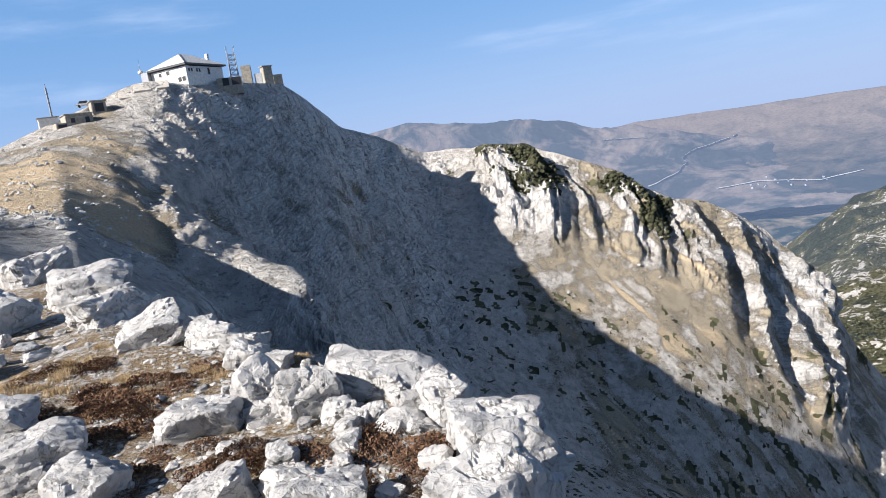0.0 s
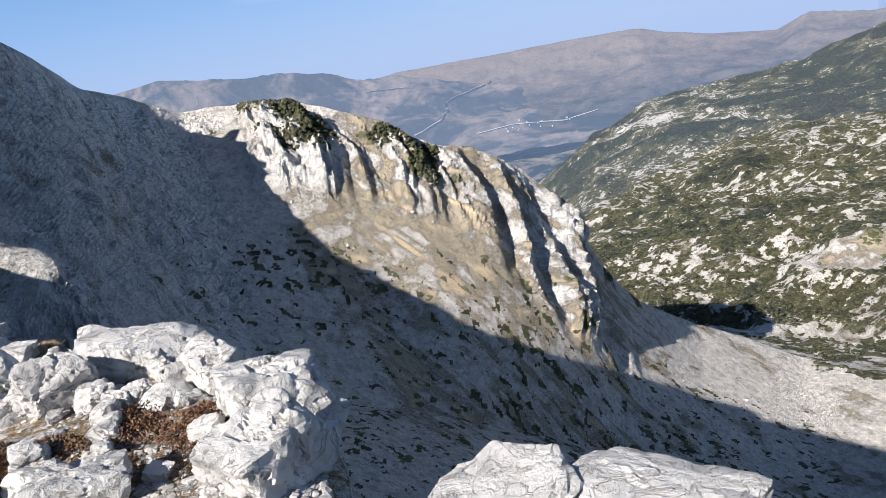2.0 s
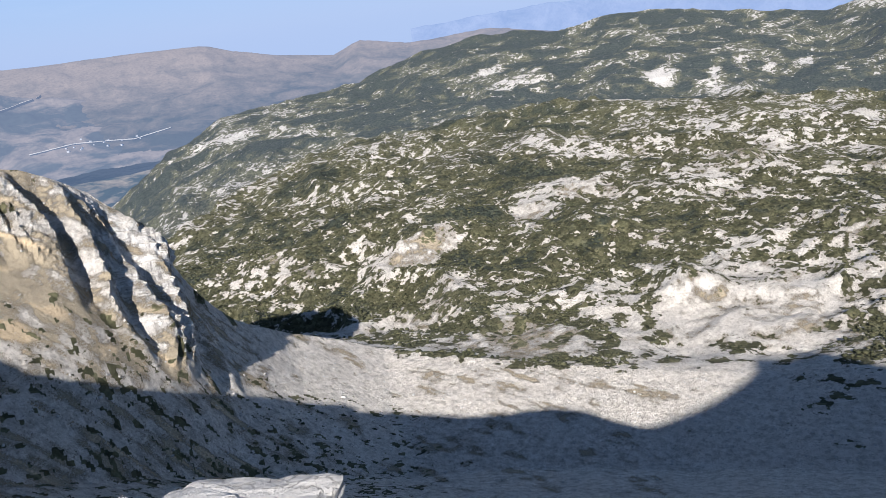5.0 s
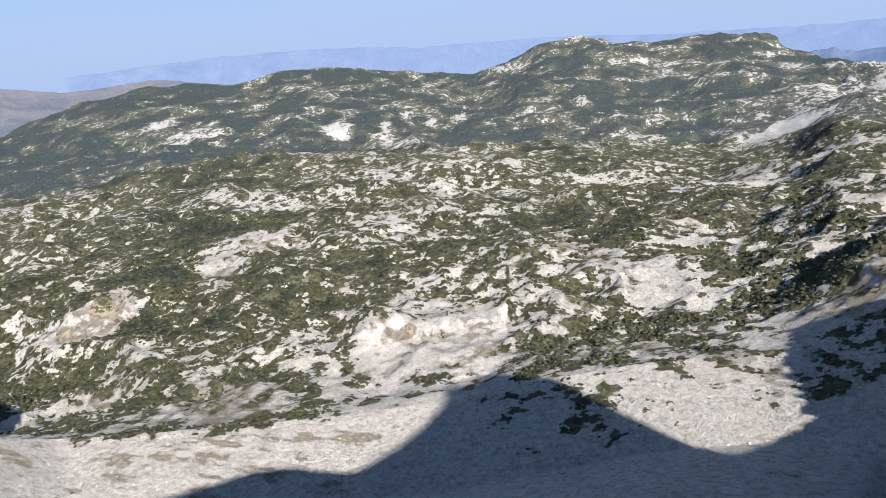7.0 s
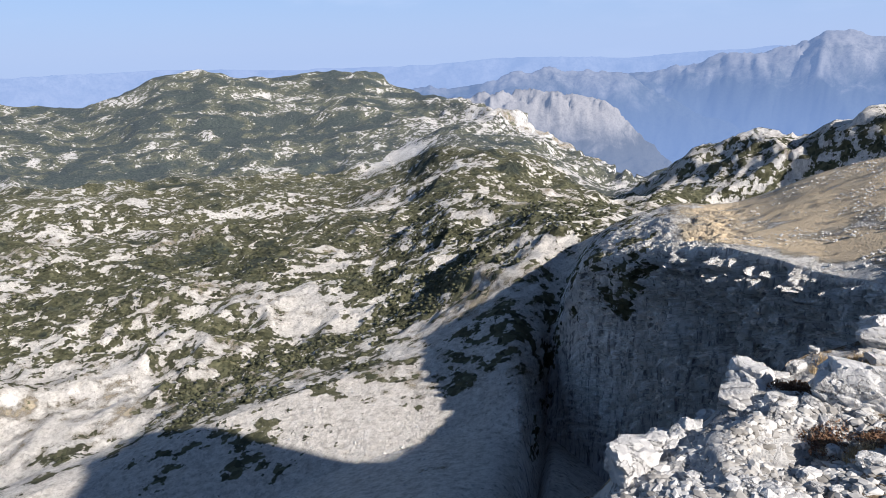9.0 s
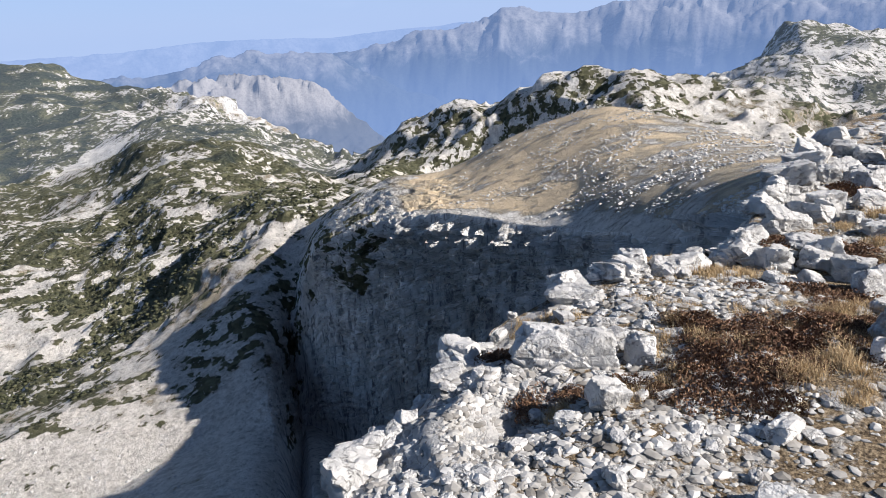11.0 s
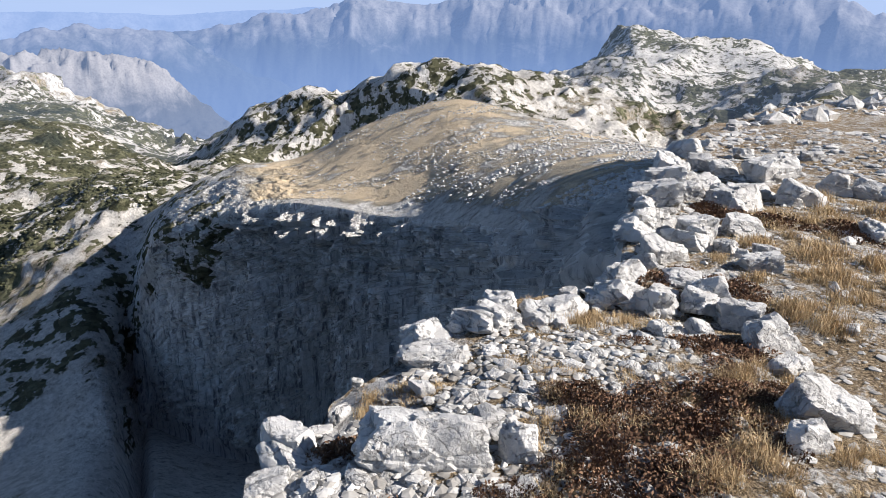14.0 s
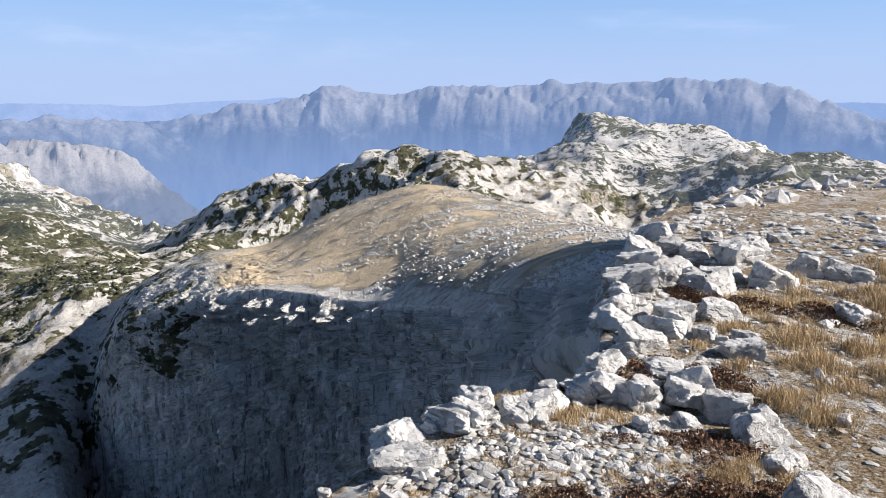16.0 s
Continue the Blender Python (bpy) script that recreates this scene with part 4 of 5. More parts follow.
def station(m):
    h = thing("mountain_house", m, "white plastered summit house with pale hipped roof", "house")
    w, d, t = 16.5, 13.6, 4.0
    part("wall", box(bmesh.new(), 0, 0, -4.0, w, d, t + 4.0), PLASTER, h)
    part("fascia", box(bmesh.new(), 0, 0, t + 0.25, w + 1.9, d + 1.9, 0.45), TIMBER, h, "dark band under the eaves")
    bm = bmesh.new()
    e, top = 1.1, t + 4.9
    v = [bm.verts.new(c) for c in ((-w / 2 - e, -d / 2 - e, t + 0.7), (w / 2 + e, -d / 2 - e, t + 0.7), (w / 2 + e, d / 2 + e, t + 0.7), (-w / 2 - e, d / 2 + e, t + 0.7), (-2.2, 0, top), (2.2, 0, top))]
    for f in ((0, 1, 5, 4), (1, 2, 5), (2, 3, 4, 5), (3, 0, 4), (3, 2, 1, 0)):
        bm.faces.new([v[i] for i in f])
    roof = part("roof", bm, ROOFING, h)
    bm = bmesh.new()
    rod(bm, (-w / 2 - e, -d / 2 - e, t + 0.75), (-2.2, 0, top + 0.05), 0.16)
    part("ridge_cap", bm, TIMBER, roof)
    part("chimney", box(bmesh.new(), 6.2, -3.4, t + 0.8, 1.0, 1.0, 3.9, 0, 0.05), PLASTER, h)
    # the long shaded front looks along -y, the sunlit gable end along -x
    for x, z, ww, hh in ((-7.0, 2.2, 0.9, 1.2), (-5.9, 2.2, 0.9, 1.2), (-3.6, 2.2, 0.9, 1.2), (-2.5, 2.2, 0.9, 1.2), (1.6, 1.5, 1.1, 2.2)):
        window_part("window", h, x, -d / 2 - 0.05, z, ww, hh, 0)
    for y, z, ww, hh in ((3.2, 2.2, 1.2, 1.2), (0.2, 2.2, 1.2, 1.4), (-4.0, -0.4, 1.4, 1.5), (-5.6, -0.4, 1.4, 1.5)):
        window_part("window", h, -w / 2 - 0.05, y, z, ww, hh, 90)
    part("porch", box(bmesh.new(), -w / 2 - 0.3, d / 2 + 1.2, -1, 2.4, 2.6, 5.4), STEEL, h, "grey sheet-clad porch")
    return h


def lattice_tower(m, high):
    h = thing("lattice_tower", m, "grey steel lattice tower with whip antennas", "tower")
    w = 1.3
    for x, y in ((-w, -w), (w, -w), (w, w), (-w, w)):
        part("leg", rod(bmesh.new(), (x, y, -1.5), (x * 0.8, y * 0.8, high), 0.13, 6), STEEL, h)
        part("antenna", rod(bmesh.new(), (x * 0.8, y * 0.8, high), (x * 0.95, y * 0.95, high + 2.6), 0.08, 6), STEEL, h)
    for k in range(6):
        z = k * high / 5.0
        s_ = w * (1 - 0.2 * z / high)
        bm = bmesh.new()
        cs = [(-s_, -s_, z), (s_, -s_, z), (s_, s_, z), (-s_, s_, z)]
        for i in range(4):
            rod(bm, cs[i], cs[(i + 1) % 4], 0.09, 6)
            if k < 5:
                c = cs[(i + 1) % 4]
                rod(bm, cs[i], (c[0] * 0.96, c[1] * 0.96, z + high / 5.0), 0.06, 6)
        part("bracing", bm, STEEL, h)
    return h


def bunker(m, sx, sy, sz, label, openings=(), mat=None, lid=0.0):
    h = thing("concrete_hut", m, label, "hut")
    part("body", box(bmesh.new(), 0, 0, -2.5, sx, sy, sz + 2.5, 0, 0.12), mat or CONCRETE, h)
    if lid:
        part("roof_slab", box(bmesh.new(), 0, 0, sz, sx + 0.6, sy + 0.6, lid, 0, 0.05), CONCRETE, h)
    # openings are solid dark panels, the shade inside put into their colour
    for x, z, w, hh in openings:
        part("opening", box(bmesh.new(), x, -sy / 2 - 0.02, z, w, 0.12, hh), DARK, h, "dark opening")
    return h


def car(m):
    h = thing("parked_car", m, "white car parked beside the concrete huts", "car")
    bm = box(bmesh.new(), 0, 0, 0.35, 4.3, 1.75, 0.65, 0, 0.16)
    body = part("body", bm, CARPAINT, h)
    bm = bmesh.new()
    g = bmesh.ops.create_cube(bm, size=1, matrix=pose(-0.2, 0, 1.25) @ Matrix.Diagonal((2.5, 1.55, 0.6, 1)))
    for v in g["verts"]:
        if v.co.z > 1.3:
            v.co.x = -0.2 + (v.co.x + 0.2) * 0.7
    part("cabin", bm, DARK, body, "dark windows under a white roof")
    part("roof", box(bmesh.new(), -0.2, 0, 1.55, 1.75, 1.5, 0.06), CARPAINT, body)
    for x in (-1.35, 1.35):
        for y in (-0.82, 0.82):
            part("wheel", rod(bmesh.new(), (x, y - 0.1, 0.33), (x, y + 0.1, 0.33), 0.33, 16), RUBBER, h)
    return h


def aloft(a, dist, el, turn=0.0):
    """A base on the built-up summit terrace, by its height angle from the viewpoint."""
    p = bearing(a, dist, EYE + dist * math.tan(radians(el)))
    return pose(p.x, p.y, p.z, 0, 0, turn) @ Matrix.Scale(1 / 1.18, 4)


station(aloft(-16.9, 203, 7.35, 66))
lattice_tower(aloft(-13.6, 208, 7.2, 20), 8.0)
bunker(aloft(-14.05, 200.5, 6.75, 16), 7.6, 4.0, 2.7, "low concrete garage with dark open bays", ((-1.2, 0.3, 1.9, 2.3), (1.9, 0.3, 2.6, 2.3)))
bunker(aloft(-12.7, 214, 7.0, 10), 3.2, 3.2, 5.0, "tall tan concrete block beside the mast")
bunker(aloft(-11.9, 214, 6.9, 14), 2.4, 2.4, 2.4, "small whitewashed concrete box", (), PLASTER)
bunker(aloft(-11.25, 222, 6.9, 34), 3.2, 3.0, 4.4, "tan concrete cube on the rock edge", (), None, 0.3)
bunker(aloft(-10.5, 225, 6.5, 18), 3.0, 3.0, 3.2, "grey concrete box at the drop")
bunker(on_land(-24.9, 204, -0.9, 40), 6.4, 5.0, 3.0, "tan concrete hut with small dark windows", ((-1.6, 1.0, 1.0, 1.1), (1.8, 0.2, 1.0, 2.0)), None, 0.2)
bunker(on_land(-26.0, 202, -1.2, 40), 2.8, 3.6, 2.5, "low stone shed with dark doorway", ((0.0, 0.1, 2.0, 2.0),))
bunker(on_land(-23.4, 210, -0.6, 35), 3.6, 3.6, 3.2, "square concrete shelter with open front", ((0.0, 0.5, 2.2, 2.2),), None, 0.25)
bunker(on_land(-26.7, 212, -0.6, 30), 4.6, 3.2, 2.4, "small white cabin behind the huts", (), PLASTER, 0.2)
car(on_land(-24.2, 214, 0.9, 20))
mast = thing("antenna_mast", on_land(-26.4, 213, 0), "tall dark guyed antenna mast on the slope", "mast")
part("pole", rod(bmesh.new(), (0, 0, -2), (0, 0, 9.0), 0.24, 10), STEEL, mast)
part("tip", rod(bmesh.new(), (0, 0, 9.0), (0, 0, 10.0), 0.08, 6), STEEL, mast)
for k in range(3):
    part("collar", rod(bmesh.new(), (0, 0, 2.6 + 2.4 * k), (0, 0, 2.8 + 2.4 * k), 0.36, 10), STEEL, mast)
dish = thing("antenna_dish", aloft(-20.1, 206, 7.2), "white radome on a thin pole", "antenna")
part("pole", rod(bmesh.new(), (0, 0, -1), (0, 0, 7.6), 0.12, 8), STEEL, dish)
bm = bmesh.new()
bmesh.ops.create_uvsphere(bm, u_segments=16, v_segments=10, radius=0.8, matrix=pose(0, 0, 5.6) @ Matrix.Diagonal((1, 1, 0.8, 1)))
part("radome", bm, PLASTER, dish, "", True)
part("whip", rod(bmesh.new(), (0, 0, 7.6), (0, 0, 9.6), 0.05, 6), STEEL, dish)
for a, dist, sx, turn in ((-21.3, 184, 4.6, 22), (-20.2, 185, 4.6, 20), (-19.0, 186, 5.2, 19)):
    p = bearing(a, dist, ground_at(a, dist) - 0.1)
    slope = math.degrees(math.atan2(ground_at(a, dist + 4) - ground_at(a, dist - 4), 8))
    slab = thing("terrace_ramp", pose(p.x, p.y, p.z, 0, 0, turn), "pale concrete terrace ramp below the house", "ramp", "terrace ramps")
    bm = box(bmesh.new(), 0, 0, -1.4, sx * 0.82, 5.4, 1.5, 0, 0.08)
    bmesh.ops.rotate(bm, verts=bm.verts, cent=(0, 0, 0), matrix=Matrix.Rotation(radians(slope * 0.9), 3, "X"))
    part("slab", bm, RAMP, slab)


# ---- rocks ----
def rock_mesh(seed, detail, chips=22, rough=0.03):
    """An angular, chipped and cracked block of limestone about a metre across."""
    rg = np.random.RandomState(seed)
    bm = bmesh.new()
    bmesh.ops.create_icosphere(bm, subdivisions=detail, radius=1)
    d = np.array([v.co for v in bm.verts])
    d /= np.linalg.norm(d, axis=1, keepdims=True)

    def units(k):
        u = rg.normal(0, 1, (k, 3))
        return u / np.linalg.norm(u, axis=1, keepdims=True)

    # bedding and joint faces, then broken corners
    axes = np.concatenate([np.eye(3), -np.eye(3)]) + rg.normal(0, 0.2, (6, 3))
    axes /= np.linalg.norm(axes, axis=1, keepdims=True)
    faces = np.concatenate([axes, units(9)])
    reach = np.concatenate([rg.uniform(0.36, 0.5, 6), rg.uniform(0.42, 0.56, 9)])
    k = d @ faces.T
    rad = np.min(np.where(k > 0.05, reach / np.maximum(k, 0.05), 0.72), axis=1)
    rad = np.minimum(rad, 0.68)
    at = d + seed * 1.37
    warp = np.stack([layered(at, 0.5, 3, 3), layered(at, 0.5, 3, 5), layered(at, 0.5, 3, 7)], 1)
    w = d + 0.16 * warp
    w /= np.linalg.norm(w, axis=1, keepdims=True)
    seeds = units(chips)
    tilt = seeds + 0.4 * units(chips)
    tilt /= np.linalg.norm(tilt, axis=1, keepdims=True)
    near_ = w @ seeds.T
    i = np.argmax(near_, axis=1)
    two = np.sort(near_, axis=1)[:, -2:]
    rad = rad + rg.uniform(-0.03, 0.025, chips)[i] - 0.16 * (1 - np.sum(d * tilt[i], axis=1))
    rad = rad - 0.035 * np.exp(-((two[:, 1] - two[:, 0]) / 0.010) ** 2) * (rg.rand(chips) > 0.35)[i]
    rad = rad * (1 + rough * (1.2 * layered(at, 0.42, 5, 11, 0.6) - 1.3 * np.abs(layered(at, 0.6, 4, 19, 0.6))))
    for v, c in zip(bm.verts, d * rad[:, None]):
        v.co = c
    me = bpy.data.meshes.new("rock")
    bm.to_mesh(me)
    bm.free()
    me.materials.append(ROCK)
    me.shade_smooth()
    me.set_sharp_from_angle(angle=radians(24))
    return me


BIG = [rock_mesh(100 + k, 5, 34, 0.05) for k in range(10)]
MIDDLE = [rock_mesh(200 + k, 4, 18, 0.075) for k in range(10)]
SMALL = [rock_mesh(300 + k, 3, 10, 0.08) for k in range(9)]
rnd = random.Random(11)


def rock(kind, x, y, sx, sy, sz, turn, label, sink=0.25, lean=0.0, group="limestone rocks"):
    me = rnd.choice(kind)
    ob = new("rock", me)
    z = ground_xy(x, y)
    if kind is BIG:
        sx, sy, sz = (0.82 * sx, 0.82 * sy, 0.72 * sz) if y < 3 else (0.72 * sx, 0.72 * sy, 0.66 * sz)
    ob.matrix_world = pose(x, y, z + sz * (0.42 - sink), lean, rnd.uniform(-14, 14), turn) @ Matrix.Diagonal((sx, sy, sz, 1))
    return tagged(ob, label, "rock", group)


# the outcrop seen first: x, y, sizes, turn, lean
for x, y, sx, sy, sz, turn, lean in (
        (-0.62, 4.85, 1.25, 0.75, 0.62, -12, 6), (-5.6, 11.2, 1.9, 1.5, 1.3, 20, 10), (-4.5, 9.3, 1.5, 1.2, 0.95, 50, -8), (-6.2, 9.8, 1.7, 1.3, 1.2, 80, 0), (-3.9, 10.1, 1.4, 0.9, 1.35, 5, 14),
        (-3.3, 9.4, 0.9, 0.8, 1.1, 40, 0), (-3.15, 7.5, 1.05, 0.8, 0.75, 15, 10), (-2.4, 7.1, 0.95, 0.6, 0.55, -20, 5), (-1.95, 6.6, 0.7, 0.6, 0.5, 60, 0), (0.12, 3.55, 0.85, 0.8, 0.8, 10, 0),
        (0.02, 3.0, 0.8, 0.75, 0.7, 35, 8), (-1.45, 5.05, 0.75, 0.55, 0.75, 70, 20), (-1.0, 4.6, 0.62, 0.45, 0.8, 20, 25), (-1.8, 4.7, 0.8, 0.6, 0.55, 0, 5), (-2.8, 4.4, 1.0, 0.8, 0.65, 40, 0),
        (-3.6, 5.2, 1.1, 0.8, 0.7, 10, 6), (-2.2, 3.9, 0.7, 0.6, 0.5, 75, 0), (-0.75, 3.2, 0.7, 0.45, 0.5, 15, 5), (-1.35, 3.5, 0.6, 0.5, 0.45, 30, 0), (-5.2, 7.2, 1.2, 0.9, 0.8, 60, 0),
        (-7.5, 10.8, 1.8, 1.4, 1.3, 35, 0), (-8.2, 14.5, 2.2, 1.7, 1.5, 70, 5), (-6.2, 13.2, 1.6, 1.3, 1.2, 15, 0), (-0.1, 4.3, 0.55, 0.5, 0.5, 50, 0), (0.3, 4.0, 0.5, 0.42, 0.45, 20, 12)):
    rock(BIG, x, y, sx, sy, sz, turn, "large white limestone block of the outcrop", 0.22, lean)
# the split slab at the drop
for x, y, sx, sy, sz, turn in ((0.86, 2.30, 0.85, 0.72, 0.26, 20), (1.30, 1.98, 1.0, 0.72, 0.26, -58), (1.52, 1.55, 0.6, 0.5, 0.16, -40)):
    rock(BIG, x, y, sx, sy, sz, turn, "flat cracked limestone slab at the cliff edge", 0.42)
# beside the path at the end: the pale boulder, its neighbours, and the blocks along the crest
for x, y, sx, sy, sz, turn, lean in (
        (2.64, -2.88, 0.66, 0.40, 0.36, 40, 4), (2.32, -3.09, 0.17, 0.13, 0.22, 20, 8), (2.13, -2.64, 0.18, 0.15, 0.17, 70, 0), (1.48, -4.02, 0.46, 0.3, 0.26, 30, -8), (3.2, -2.7, 0.26, 0.2, 0.18, 10, 0),
        (3.10, -3.5, 0.42, 0.3, 0.24, 45, 0), (1.46, -3.74, 0.17, 0.15, 0.15, 45, 0), (2.62, -4.6, 0.42, 0.34, 0.3, -30, 20),
        (2.05, -4.75, 0.46, 0.36, 0.4, 10, 0), (1.86, -4.6, 0.36, 0.3, 0.3, 55, 6), (2.3, -4.9, 0.42, 0.34, 0.36, 25, 10), (1.7, -4.36, 0.4, 0.3, 0.2, 75, 0), (2.5, -5.35, 0.5, 0.42, 0.42, 30, 0), (2.85, -5.75, 0.7, 0.5, 0.62, 5, 18), (3.05, -6.1, 0.62, 0.5, 0.6, 65, 15),
        (2.75, -6.4, 0.55, 0.42, 0.5, 40, 0), (3.3, -6.6, 0.7, 0.55, 0.62, 20, 0), (3.0, -7.0, 0.66, 0.55, 0.66, 75, 0), (3.5, -7.4, 0.8, 0.62, 0.8, 15, 5), (2.7, -7.6, 0.62, 0.5, 0.6, 50, 0),
        (3.7, -8.0, 0.62, 0.5, 0.75, 20, 0), (3.2, -8.2, 0.7, 0.55, 0.7, 65, 0), (2.75, -8.3, 0.55, 0.5, 0.75, 40, 5), (3.55, -8.7, 0.6, 0.5, 0.6, 25, 0), (4.1, -8.9, 0.6, 0.5, 0.6, 0, 0),
        (2.2, -8.4, 0.7, 0.5, 0.55, 10, 0), (1.8, -7.2, 0.5, 0.4, 0.34, 60, 0), (1.3, -6.6, 0.6, 0.4, 0.3, 35, 0), (1.0, -8.2, 0.7, 0.5, 0.42, 80, 0), (4.5, -9.8, 0.62, 0.5, 0.6, 45, 0), (3.0, -9.6, 0.6, 0.5, 0.5, 35, 0), (1.7, -9.9, 0.7, 0.5, 0.5, 15, 0)):
    far_ = y < -5.0
    k = rnd.uniform(0.55, 1.05) if far_ else 0.72 if y < -4.2 else 1.0
    rock(BIG if sx > 0.36 else MIDDLE, x + far_ * rnd.uniform(-0.35, 0.35), y + far_ * rnd.uniform(-0.3, 0.3), sx * k, sy * k, sz * k * (0.75 if far_ else 1.0), turn, "pale angular limestone boulder on gravel", 0.28 if far_ else 0.2, lean)


def edge_at(a):
    return float(np.interp(a, [e[0] for e in EDGE], [e[1] for e in EDGE]))


def strew(count, kind, lo, hi, near, sectors, group, label):
    done = 0
    while done < count:
        a0, a1 = rnd.choice(sectors)
        a = rnd.uniform(a0, a1)
        dist = near + (min(edge_at(a), 15.0) * 1.02 - near) * rnd.random() ** 0.8
        p = bearing(a, dist)
        if dist < near or (p - Vector((1.1, -1.2, 0))).length < 1.1 or (p - Vector((1.95, -3.6, 0))).length < 0.75 or (p - Vector((-3.4, 6.3, 0))).length < 1.2 or (p - Vector((-2.5, 5.1, 0))).length < 0.6:
            continue
        k = lo * (hi / lo) ** (rnd.random() ** 1.7)
        rock(kind, p.x, p.y, k * rnd.uniform(0.8, 1.4), k * rnd.uniform(0.7, 1.1), k * rnd.uniform(0.45, 0.8), rnd.uniform(0, 360), label, 0.15, rnd.uniform(-15, 15), group)
        done += 1


strew(88, MIDDLE, 0.12, 0.4, 2.4, ((-34, 4), (-34, -10), (-20, 3)), "outcrop stones", "broken white limestone chunk of the outcrop")
strew(20, SMALL, 0.12, 0.3, 2.2, ((-34, 4), (-20, 4)), "small stones", "small white limestone stone on the outcrop")
strew(60, MIDDLE, 0.06, 0.17, 2.2, ((118, 172), (140, 172), (150, 170)), "gravel stones", "broken pale limestone stone on gravelly ground")
strew(40, SMALL, 0.05, 0.12, 2.0, ((112, 172), (125, 160)), "small gravel stones", "small pale limestone stone on gravelly ground")
# broken blocks crowding the crest of the cliff
for _ in range(30):
    a = rnd.uniform(149, 160)
    dist = rnd.uniform(5.2, min(edge_at(a), 11.5))
    k = rnd.uniform(0.12, 0.3) * (0.5 + 0.07 * dist)
    p = bearing(a, dist)
    rock(MIDDLE, p.x, p.y, k * rnd.uniform(0.8, 1.5), k * rnd.uniform(0.7, 1.1), k * rnd.uniform(0.5, 1.0), rnd.uniform(0, 360), "broken limestone block on the crest of the cliff", 0.12, rnd.uniform(-20, 20), "crest blocks")

# loose blocks on the brink
for _ in range(36):
    a = rnd.uniform(121, 151)
    dist = edge_at(a) - rnd.uniform(0.0, 0.3)
    k = rnd.uniform(0.08, 0.26)
    p = bearing(a, dist)
    rock(MIDDLE, p.x, p.y, k * rnd.uniform(0.9, 1.5), k * rnd.uniform(0.7, 1.1), k * rnd.uniform(0.4, 0.8), rnd.uniform(0, 360), "rough limestone block on the brink of the cliff", 0.2, rnd.uniform(-15, 15), "brink blocks")

ICO = bmesh.new()
bmesh.ops.create_icosphere(ICO, subdivisions=1, radius=1)
ICO_V = np.array([v.co for v in ICO.verts])
ICO_F = np.array([[v.index for v in f.verts] for f in ICO.faces])
ICO.free()


def heap(name, places, sizes, mat, label, category, squash=(0.35, 0.7), seed=0, rounded=False):
    """Many loose stones or clumps as one body of stuff."""
    rg = np.random.RandomState(seed)
    n_ = len(places)
    ang = rg.rand(n_) * 6.283
    sc = sizes[:, None] * np.stack([rg.uniform(0.7, 1.3, n_), rg.uniform(0.6, 1.0, n_), rg.uniform(*squash, n_)], 1)
    v = ICO_V[None] * (1 + (rg.rand(n_, len(ICO_V), 1) - 0.5) * (0.5 if rounded else 0.65)) * sc[:, None]
    c, s_ = np.cos(ang)[:, None], np.sin(ang)[:, None]
    v = np.stack([v[..., 0] * c - v[..., 1] * s_, v[..., 0] * s_ + v[..., 1] * c, v[..., 2]], 2) + places[:, None]
    f = (ICO_F[None] + (np.arange(n_) * len(ICO_V))[:, None, None]).reshape(-1, 3)
    me = bpy.data.meshes.new(name)
    me.vertices.add(n_ * len(ICO_V))
    me.vertices.foreach_set("co", v.astype(np.float32).ravel())
    me.loops.add(len(f) * 3)
    me.loops.foreach_set("vertex_index", f.astype(np.int32).ravel())
    me.polygons.add(len(f))
    me.polygons.foreach_set("loop_start", np.arange(0, len(f) * 3, 3, dtype=np.int32))
    me.update(calc_edges=True)
    me.materials.append(mat)
    if rounded:
        me.shade_smooth()
    else:
        me.shade_flat()
    return tagged(new(name, me), label, category, kind="stuff")


def spots(mask, count, seed):
    rg = np.random.RandomState(seed)
    idx = np.flatnonzero(mask)
    idx = rg.choice(idx, min(count, len(idx)), replace=False)
    return flat2[idx] + (rg.rand(len(idx), 3) - 0.5) * (r[idx, None] * 0.004), r[idx], rg


# fine gravel round the viewpoint
rg = np.random.RandomState(4)
aa = np.concatenate([rg.uniform(-36, 5, 9000), rg.uniform(112, 174, 24000)])
dd = np.array([1.9 + (min(edge_at(a) * 0.93, 13) - 1.9) * u ** 0.75 for a, u in zip(aa, rg.rand(len(aa)))])
pp = np.stack([dd * np.sin(np.radians(aa)), dd * np.cos(np.radians(aa)), [ground_at(a, d) for a, d in zip(aa, dd)]], 1)
heap("gravel", pp, 0.005 + 0.032 * rg.rand(len(aa)) ** 3.0, GRAVEL, "loose pale limestone gravel", "gravel", (0.25, 0.55), 5)
pick = (np.random.RandomState(2).rand(len(aa)) < 0.06 + 0.012 * np.clip(dd - 4, 0, 6)) & (layered(pp, 0.8, 2, 33) > -0.15)
heap("stone_shards", pp[pick], (0.025 + 0.05 * rg.rand(int(pick.sum())) ** 2) * (0.5 + 0.09 * dd[pick]), ROCK, "flat broken limestone shards on the ground", "stones", (0.25, 0.5), 6)
